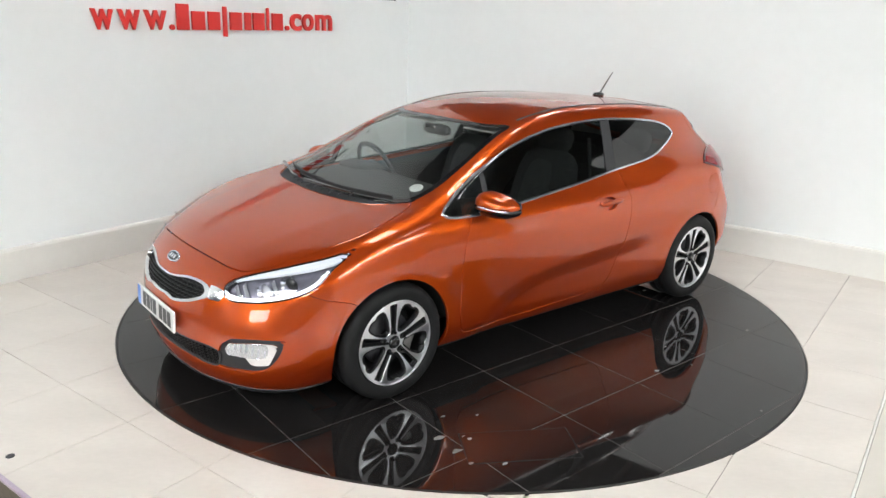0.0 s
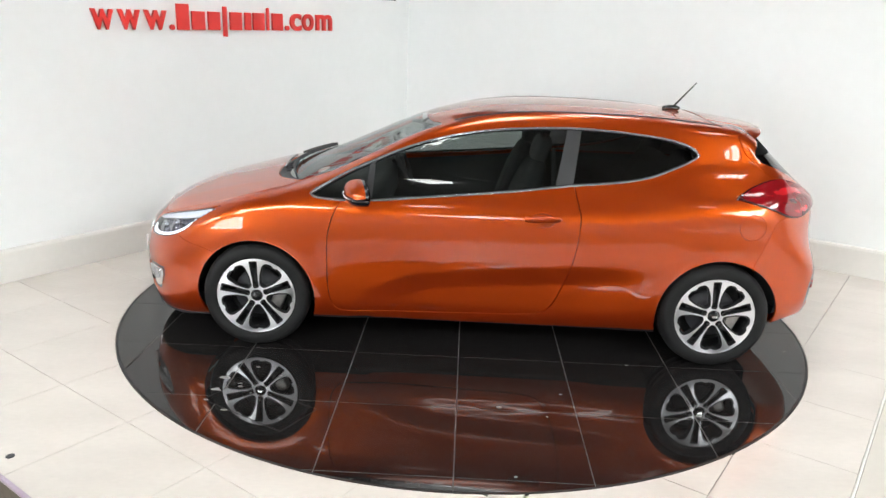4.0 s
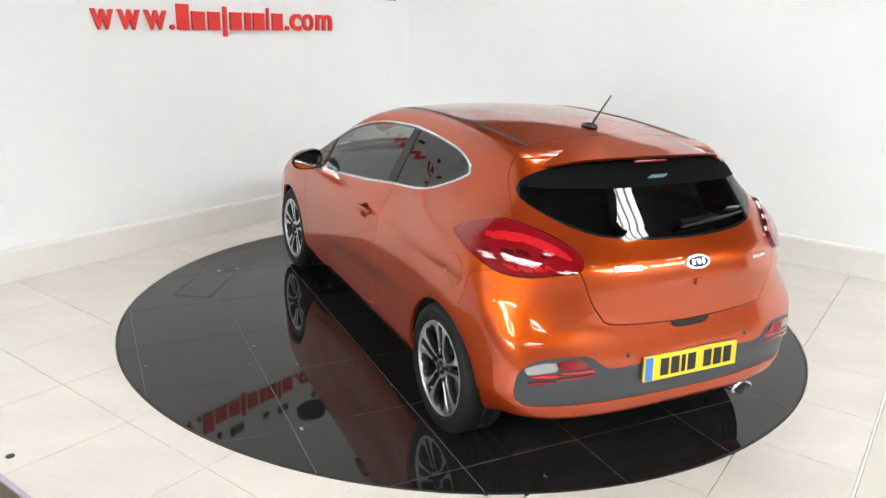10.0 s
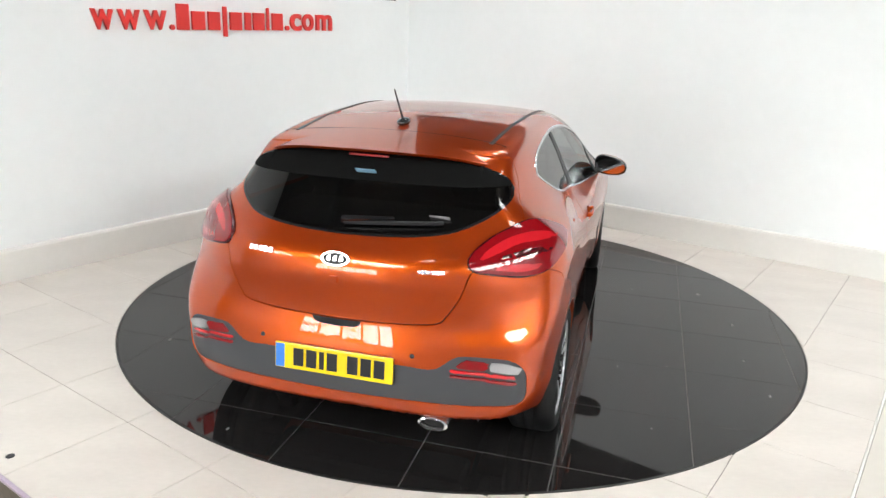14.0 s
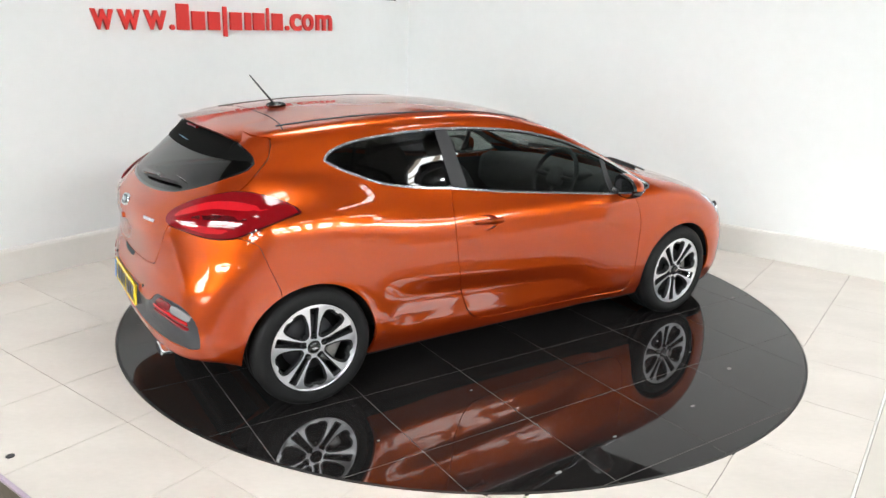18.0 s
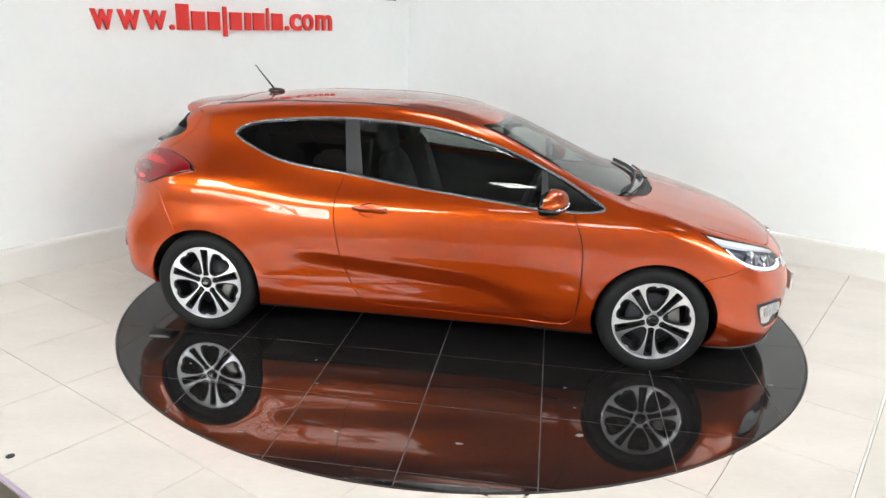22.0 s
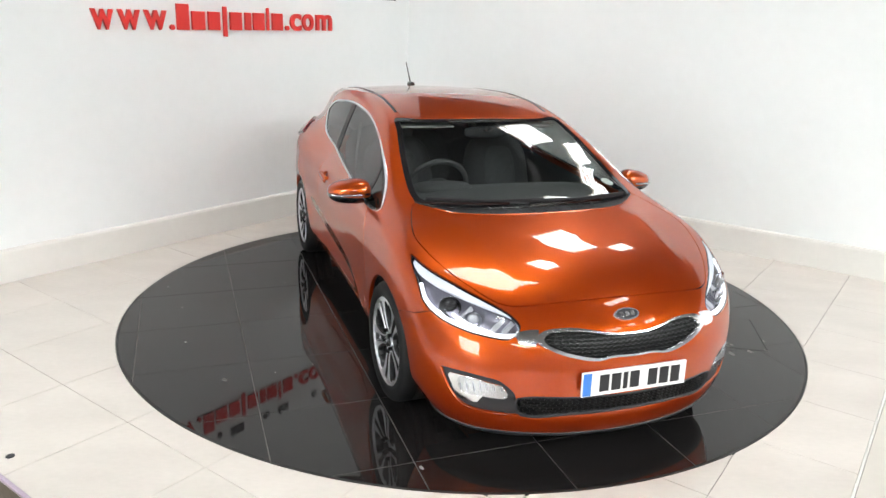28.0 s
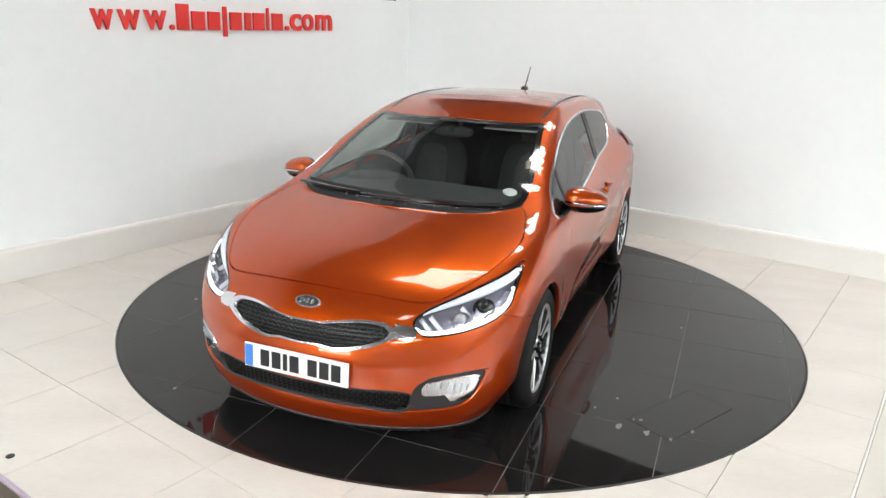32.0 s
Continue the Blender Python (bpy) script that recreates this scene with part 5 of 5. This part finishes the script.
def bars(name, y0, y1, z0, z1, count, fn, mat, parent, label, gap=0.25):
    w = (y1 - y0) / count
    for k in range(count):
        a = y0 + w * (k + gap / 2)
        b = y0 + w * (k + 1 - gap / 2)
        p, n = surf([(a, (z0 + z1) / 2), (b, (z0 + z1) / 2)], fn)
        sweep(name, p, n, z1 - z0, 0.005, mat, parent, label)


bars("badge_bar", 0.284, 0.405, 0.926, 0.952, 5, on_rear, SATIN_SILVER, tailgate, "plain chrome badge bar")
bars("badge_bar", -0.440, -0.334, 0.912, 0.930, 2, on_rear, SATIN_SILVER, tailgate, "slim silver badge bar", 0.1)
# catch below the rear emblem
p, n = surf([(0.004, 0.848), (0.004, 0.874)], on_rear)
sweep("tailgate_catch", p, n, 0.036, 0.012, PAINT, tailgate)


def plate(name, mat, m, rear):
    """A plate 520 by 111 mm, its characters as plain bars."""
    root = part(name, box((-0.260, -0.0555, -0.006), (0.260, 0.0555, 0.006), m, 0.003), mat, car, "yellow rear plate with plain black bars" if rear else "white front plate with plain black bars")
    part("plate_band", box((-0.256, -0.051, 0.0062), (-0.216, 0.051, 0.0075), m), PLATE_BLUE, root, "blue end band")
    x = -0.176
    for k in range(7):
        w = 0.022 if k == 2 else 0.046
        part("plate_bar", box((x, -0.0385, 0.0062), (x + w, 0.0385, 0.0078), m, 0.0005), PLATE_INK, root)
        x += w + (0.044 if k == 3 else 0.012)
    return root


plate("front_plate", PLATE_WHITE, Matrix.Translation((2.212, 0, 0.420)) @ Matrix.Rotation(radians(90), 4, "Z") @ Matrix.Rotation(radians(88), 4, "X"), False)
plate("rear_plate", PLATE_YELLOW, Matrix.Translation((-2.015, 0, 0.507)) @ Matrix.Rotation(radians(-90), 4, "Z") @ Matrix.Rotation(radians(86), 4, "X"), True)
part("plate_recess", box((-2.009, -0.258, 0.454), (-1.96, 0.258, 0.560), None, 0.008), GREY_PLASTIC, car, "grey plate recess")

exhaust = new("exhaust")
exhaust.parent = car
exhaust["label"] = "oval chrome exhaust tip under the bumper"
for nm, mat, r0, r1 in (("exhaust_tip", SATIN_SILVER, 0.036, 0.034), ("exhaust_lip", SATIN_SILVER, 0.0368, 0.0305), ("exhaust_bore", DARK, 0.031, 0.031)):
    bm = bmesh.new()
    bmesh.ops.create_cone(bm, cap_ends=nm == "exhaust_bore", segments=40, radius1=r0, radius2=r1, depth=0.005 if nm == "exhaust_lip" else 0.16 if r0 > 0.032 else 0.12,
                          matrix=Matrix.Translation((-1.957 if nm == "exhaust_lip" else -1.875 if r0 > 0.032 else -1.865, -0.415, 0.266)) @ Matrix.Rotation(radians(-90), 4, "Y") @ Matrix.Diagonal((0.85, 1.75, 1, 1)))
    part(nm, bm, mat, exhaust, smooth=False)
for y in (-0.62, -0.33, 0.33, 0.62):
    p, n = surf([(y, 0.575)], on_rear)
    if abs(y) < 0.5:
        blob("parking_sensor", tuple(p[0]), (0.012, 0.020, 0.020), BLACK_PLASTIC, car, power=2)

# ---- cabin ----
cab = car
blob("dashboard", (0.93, 0, 0.80), (0.62, 1.30, 0.30), CABIN, cab, "black dashboard", power=5, m=Matrix.Rotation(radians(6), 4, "Y"))
blob("instrument_hood", (0.72, -0.37, 0.945), (0.22, 0.36, 0.08), CABIN, cab, "hood over the instruments", power=3)
blob("centre_console", (0.35, 0, 0.58), (0.95, 0.22, 0.30), CABIN, cab, "black centre console", power=6)
part("cabin_floor", box((-1.3, -0.72, 0.30), (1.1, 0.72, 0.34)), CABIN, cab)
part("bulkhead", box((1.08, -0.62, 0.3), (1.12, 0.62, 0.86)), DARK, cab)
wheel_m = Matrix.Translation((0.60, -0.37, 0.93)) @ Matrix.Rotation(radians(-66), 4, "Y")
steering = new("steering_wheel")
steering.parent = cab
steering["label"] = "black steering wheel on the driver's side"
ring = [wheel_m @ Vector((0.185 * math.cos(a), 0.185 * math.sin(a), 0)) for a in np.linspace(0, 2 * math.pi, 49)]
tube("wheel_rim", [tuple(p) for p in ring], 0.0155, CABIN, steering, "black leather rim", ends=False)
for a in (90, 270, 180):
    e = wheel_m @ Vector((0.175 * math.cos(radians(a)), 0.175 * math.sin(radians(a)), 0))
    c = wheel_m @ Vector((0, 0, -0.02))
    tube("wheel_spoke", [tuple(c), tuple(c.lerp(e, 0.5)), tuple(e)], 0.016, GREY_PLASTIC, steering)
blob("wheel_boss", tuple(wheel_m @ Vector((0, 0, -0.015))), (0.14, 0.14, 0.06), CABIN, steering, power=3, m=Matrix.Rotation(radians(-66), 4, "Y"))


def seat(x, y, w, back):
    s = new("front_seat" if back else "rear_bench")
    s.parent = cab
    s["label"] = "black cloth front seat with headrest" if back else "black cloth rear bench"
    blob("seat_cushion", (x, y, 0.50), (0.54, w, 0.18), SEAT_CLOTH, s, power=4)
    lean = Matrix.Rotation(radians(-18), 4, "Y")
    blob("seat_back", (x - 0.32, y, 0.80), (0.16, w * 0.96, 0.64), SEAT_CLOTH, s, power=3.5, m=lean)
    blob("seat_insert", (x - 0.29, y, 0.80), (0.13, w * 0.55, 0.52), SEAT_GREY, s, "grey cloth centre panel", power=3.5, m=lean)
    for dy in ((0,) if back else (-0.38, 0.38)):
        blob("headrest", (x - 0.43, y + dy, 1.165 if back else 1.10), (0.11, 0.26, 0.17), SEAT_CLOTH, s, power=3, m=lean)
        for d in (-0.05, 0.05):
            tube("headrest_post", [(x - 0.42, y + dy + d, 1.02), (x - 0.425, y + dy + d, 1.12)], 0.006, CHROME, s)


seat(0.12, -0.37, 0.50, True)
seat(0.12, 0.37, 0.50, True)
seat(-0.72, 0.0, 1.16, False)
part("parcel_shelf", box((-1.72, -0.52, 0.985), (-1.18, 0.52, 1.0)), CABIN, cab, "black parcel shelf")
mir = new("rear_view_mirror")
mir.parent = cab
mir["label"] = "black rear-view mirror behind the windscreen"
blob("mirror_body", (0.40, 0, 1.225), (0.05, 0.25, 0.07), BLACK_PLASTIC, mir, power=3.5)
tube("mirror_stalk", [(0.41, 0, 1.235), (0.45, 0, 1.25), (0.50, 0, 1.252)], 0.012, BLACK_PLASTIC, mir)
for s in (1, -1):
    part("sun_visor", box((0.18, s * 0.34 - 0.17, 1.245), (0.33, s * 0.34 + 0.17, 1.258), Matrix.Rotation(0, 4, "Y"), 0.005), HEADLINER, cab)
    tube("belt_strap", [(-0.36, s * 0.60, 1.20), (-0.38, s * 0.63, 0.9), (-0.40, s * 0.66, 0.45)], 0.012, SEAT_CLOTH, cab, "black seat belt strap")

# stickers
c, n = surf([(0.98, 0.555)], on_top, -0.005)
q = Vector(n[0]).to_track_quat("Z", "Y").to_matrix().to_4x4()
bm = bmesh.new()
bmesh.ops.create_cone(bm, cap_ends=True, segments=32, radius1=0.038, radius2=0.038, depth=0.001, matrix=Matrix.Translation(c[0]) @ q)
part("round_sticker", bm, PAPER, cab, "round white sticker inside the windscreen")
c, n = surf([(-0.005, 1.235)], on_rear, -0.010)
part("blue_sticker", box((-0.001, -0.045, -0.04), (0.001, 0.045, 0.04), Matrix.Translation(c[0]) @ Matrix.Rotation(radians(-50), 4, "Y")), material("pale_blue_label", (0.25, 0.45, 0.60), 0.4), cab, "small pale blue label inside the rear glass")
c, n = surf([(-0.37, 1.10)], on_rear, -0.010)
part("small_sticker", box((-0.001, -0.042, -0.026), (0.001, 0.042, 0.026), Matrix.Translation(c[0]) @ Matrix.Rotation(radians(-50), 4, "Y")), material("grey_label", (0.35, 0.33, 0.34), 0.4), cab, "small grey label inside the rear glass")


# ---- turntable tiles, sign and wall fixtures ----
def table_tiles():
    """Square black tiles laid to the car's line, with a dark band at the rim and an access hatch."""
    s, gap = 0.603, 0.0023
    xs = [-0.470 - AXIS_X + s * k for k in range(-4, 6)]
    ys = [-0.3 - AXIS_Y + 0.6 * k for k in range(-4, 5)]
    r = TABLE_R - 0.012
    for a in xs:
        for b in ys:
            poly = [Vector((a + gap, b + gap)), Vector((a + s - gap, b + gap)), Vector((a + s - gap, b + 0.6 - gap)), Vector((a + gap, b + 0.6 - gap))]
            pts = []
            n = 16
            for i, p in enumerate(poly):
                q = poly[(i + 1) % 4]
                pts += [p.lerp(q, k / n) for k in range(n)]
            if not any(p.length < r for p in pts):
                continue
            # clip against the circle's chords
            out = pts if any(p.length > r for p in pts) else poly
            if out is pts:
                m = 180
                for k in range(m):
                    d = Vector((math.cos(2 * math.pi * (k + 0.5) / m), math.sin(2 * math.pi * (k + 0.5) / m)))
                    if not any(p.dot(d) > r for p in out):
                        continue
                    res = []
                    for i, p in enumerate(out):
                        q = out[(i + 1) % len(out)]
                        dp, dq = p.dot(d) - r, q.dot(d) - r
                        if dp <= 0:
                            res.append(p)
                        if (dp < 0) != (dq < 0) and dp != dq:
                            res.append(p.lerp(q, dp / (dp - dq)))
                    out = res
                    if len(out) < 3:
                        break
            if len(out) >= 3:
                slab(out, -0.02, 0.0, turntable, "tile", BLACK_TILE)


table_tiles()
bm = bmesh.new()
n = 180
rings = [[bm.verts.new((r * math.cos(2 * math.pi * k / n), r * math.sin(2 * math.pi * k / n), z)) for k in range(n)] for r, z in ((TABLE_R - 0.0105, 0.0), (TABLE_R, 0.0), (TABLE_R, -0.05))]
for a, b in zip(rings, rings[1:]):
    for k in range(n):
        bm.faces.new((a[k], a[(k + 1) % n], b[(k + 1) % n], b[k]))
part("edge_band", bm, RIM_BAND, turntable, "black metal rim of the turntable")
hatch_m = Matrix.Translation((1.117 - AXIS_X, 1.565 - AXIS_Y, 0.0)) @ Matrix.Rotation(math.atan2(-0.26, 0.45), 4, "Z")
hatch = part("access_hatch", box((-0.262, -0.125, -0.01), (0.262, 0.125, 0.0012), hatch_m), BLACK_TILE, turntable, "flush access hatch cut in the tiles")
for lo, hi in (((-0.266, -0.129), (0.266, -0.125)), ((-0.266, 0.125), (0.266, 0.129)), ((-0.266, -0.125), (-0.262, 0.125)), ((0.262, -0.125), (0.266, 0.125))):
    part("hatch_seam", box((*lo, -0.002), (*hi, 0.0006), hatch_m), DARK, hatch)
SCUFF = material("white_scuff", (0.20, 0.195, 0.19), 0.7)
rnd = random.Random(5)


def fleck(x, y, size, k):
    n = 7
    pts = []
    for i in range(n):
        a = 2 * math.pi * i / n
        r = size * (0.5 + 0.7 * rnd.random())
        pts.append((x + r * math.cos(a) * 1.5, y + r * math.sin(a) * 0.8, 0.0))
    vs = pts + [(p[0], p[1], 0.0016) for p in pts]
    fs = [tuple(range(n, 2 * n))] + [(i, (i + 1) % n, n + (i + 1) % n, n + i) for i in range(n)]
    link_mesh("scuff", vs, fs, SCUFF, turntable)


for k in range(26):
    a, r = rnd.uniform(0, 2 * math.pi), rnd.uniform(1.25, 2.1)
    fleck(r * math.cos(a), r * math.sin(a), rnd.choice((0.006, 0.008, 0.012, 0.018)), k)
for dx, dy, sz in ((0.30, 0.02, 0.022), (0.22, -0.08, 0.014), (0.25, 0.12, 0.012), (0.36, -0.10, 0.02), (0.10, 0.14, 0.012)):
    p = hatch_m @ Vector((dx, dy, 0))
    fleck(p.x, p.y, sz, 0)

lay_tiles()

# dark drain spot in the platform
bm = bmesh.new()
bmesh.ops.create_cone(bm, cap_ends=True, segments=20, radius1=0.018, radius2=0.018, depth=0.003, matrix=Matrix.Translation((-1.91, -2.12, 0.0012)))
tagged(part("floor_plug", bm, FIXTURE_DARK), "small dark plug set in a cream tile", "floor plug")

# ---- wall sign ----
SIGN_M = ROOM @ Matrix.Translation((W_LEFT, 0, 0)) @ Matrix.Rotation(radians(90), 4, "Z") @ Matrix.Rotation(radians(90), 4, "X")
sign = tagged(new("wall_sign"), "row of raised red sign letters and bars on the white wall", "sign")


def lettering(text):
    """Raised letters, each a mesh of its own."""
    made = []
    for ch in text:
        cu = bpy.data.curves.new("letter", "FONT")
        cu.body, cu.extrude, cu.size, cu.offset = ch, 0.05, 1.0, 0.02
        tmp = new("letter", cu)
        me = bpy.data.meshes.new_from_object(tmp.evaluated_get(bpy.context.evaluated_depsgraph_get()))
        bpy.data.objects.remove(tmp)
        made.append(me)
    return made


LETTERS = [("w", -1.001, -0.826), ("w", -0.789, -0.608), ("w", -0.572, -0.376), (".", -0.349, -0.307), (".", 0.867, 0.911), ("c", 0.929, 1.068), ("o", 1.082, 1.224), ("m", 1.260, 1.474)]
BARS = [(-0.284, -0.157, 0, 1.37), (-0.143, -0.004, 0, 1), (0.017, 0.148, 0, 1), (0.170, 0.220, -0.36, 1.30), (0.242, 0.377, 0, 1), (0.400, 0.481, 0, 1), (0.492, 0.630, 0, 1), (0.647, 0.684, 0, 1.30), (0.709, 0.846, 0, 1)]
base_z = lambda v: 1.7515 + 0.0150 * v
for ch, v0, v1 in LETTERS:
    me = lettering(ch)[0]
    n = len(me.vertices)
    co = np.empty(n * 3)
    me.vertices.foreach_get("co", co)
    co = co.reshape(-1, 3)
    lo, hi = co.min(0), co.max(0)
    zb = base_z((v0 + v1) / 2)
    h = 0.148 if ch != "." else 0.042
    if ch in "co":
        zb, h = zb - 0.002, 0.152
    co = (co - lo) / (hi - lo) * np.array((v1 - v0, h, 0.022)) + np.array((v0, zb, 0.003))
    me.vertices.foreach_set("co", co.ravel())
    me.materials.append(SIGN_RED)
    me.name = "letter"
    ob = new("letter", me)
    ob.parent = sign
    ob.matrix_local = SIGN_M
for v0, v1, k0, k1 in BARS:
    zb = base_z((v0 + v1) / 2)
    part("letter_bar", box((v0, zb + 0.148 * k0, 0.003), (v1 - 0.012, zb + 0.148 * k1, 0.025), SIGN_M, 0.004), SIGN_RED, sign, "plain raised red bar")

for v, z, w, h in ((-0.93, 2.03, 0.05, 0.05), (-0.62, 2.04, 0.05, 0.05), (-0.11, 2.00, 0.05, 0.045), (0.10, 2.015, 0.16, 0.09), (0.47, 2.01, 0.08, 0.05), (0.70, 2.02, 0.14, 0.07),
                   (1.15, 2.06, 0.07, 0.05), (1.62, 2.08, 0.09, 0.06), (2.36, 2.145, 0.21, 0.08)):
    root = tagged(new("wall_bracket"), "small dark fixing plate on the white wall above the sign", "bracket", "brackets above the sign")
    root.matrix_world = SIGN_M @ Matrix.Translation((v, 1.965 + 0.05 * (v + 1) + h / 2 - (0.03 if v > 2 else 0), 0))
    part("plate", box((-w / 2, -h / 2, 0.001), (w / 2, h / 2, 0.02), None, 0.004), FIXTURE_DARK, root)
    part("lug", box((-w / 2, h / 2 - 0.012, 0.02), (-w / 2 + 0.02, h / 2, 0.045), None, 0.003), FIXTURE_DARK, root)


# ---- motion ----
def motions():
    """The turntable turns evenly, and the car goes round with it."""
    rows_table, rows_car = [], []
    for i in range(0, 65):
        t = i * 0.5
        a = START_ANGLE + TURN_RATE * t
        c, s = math.cos(radians(a)), math.sin(radians(a))
        rows_table.append((t, pose(0, 0, 0, 0, 0, a)))
        rows_car.append((t, pose(-(c * AXIS_X - s * AXIS_Y), -(s * AXIS_X + c * AXIS_Y), 0, 0, 0, a)))
    walk(turntable, rows_table)
    walk(car, rows_car)


motions()
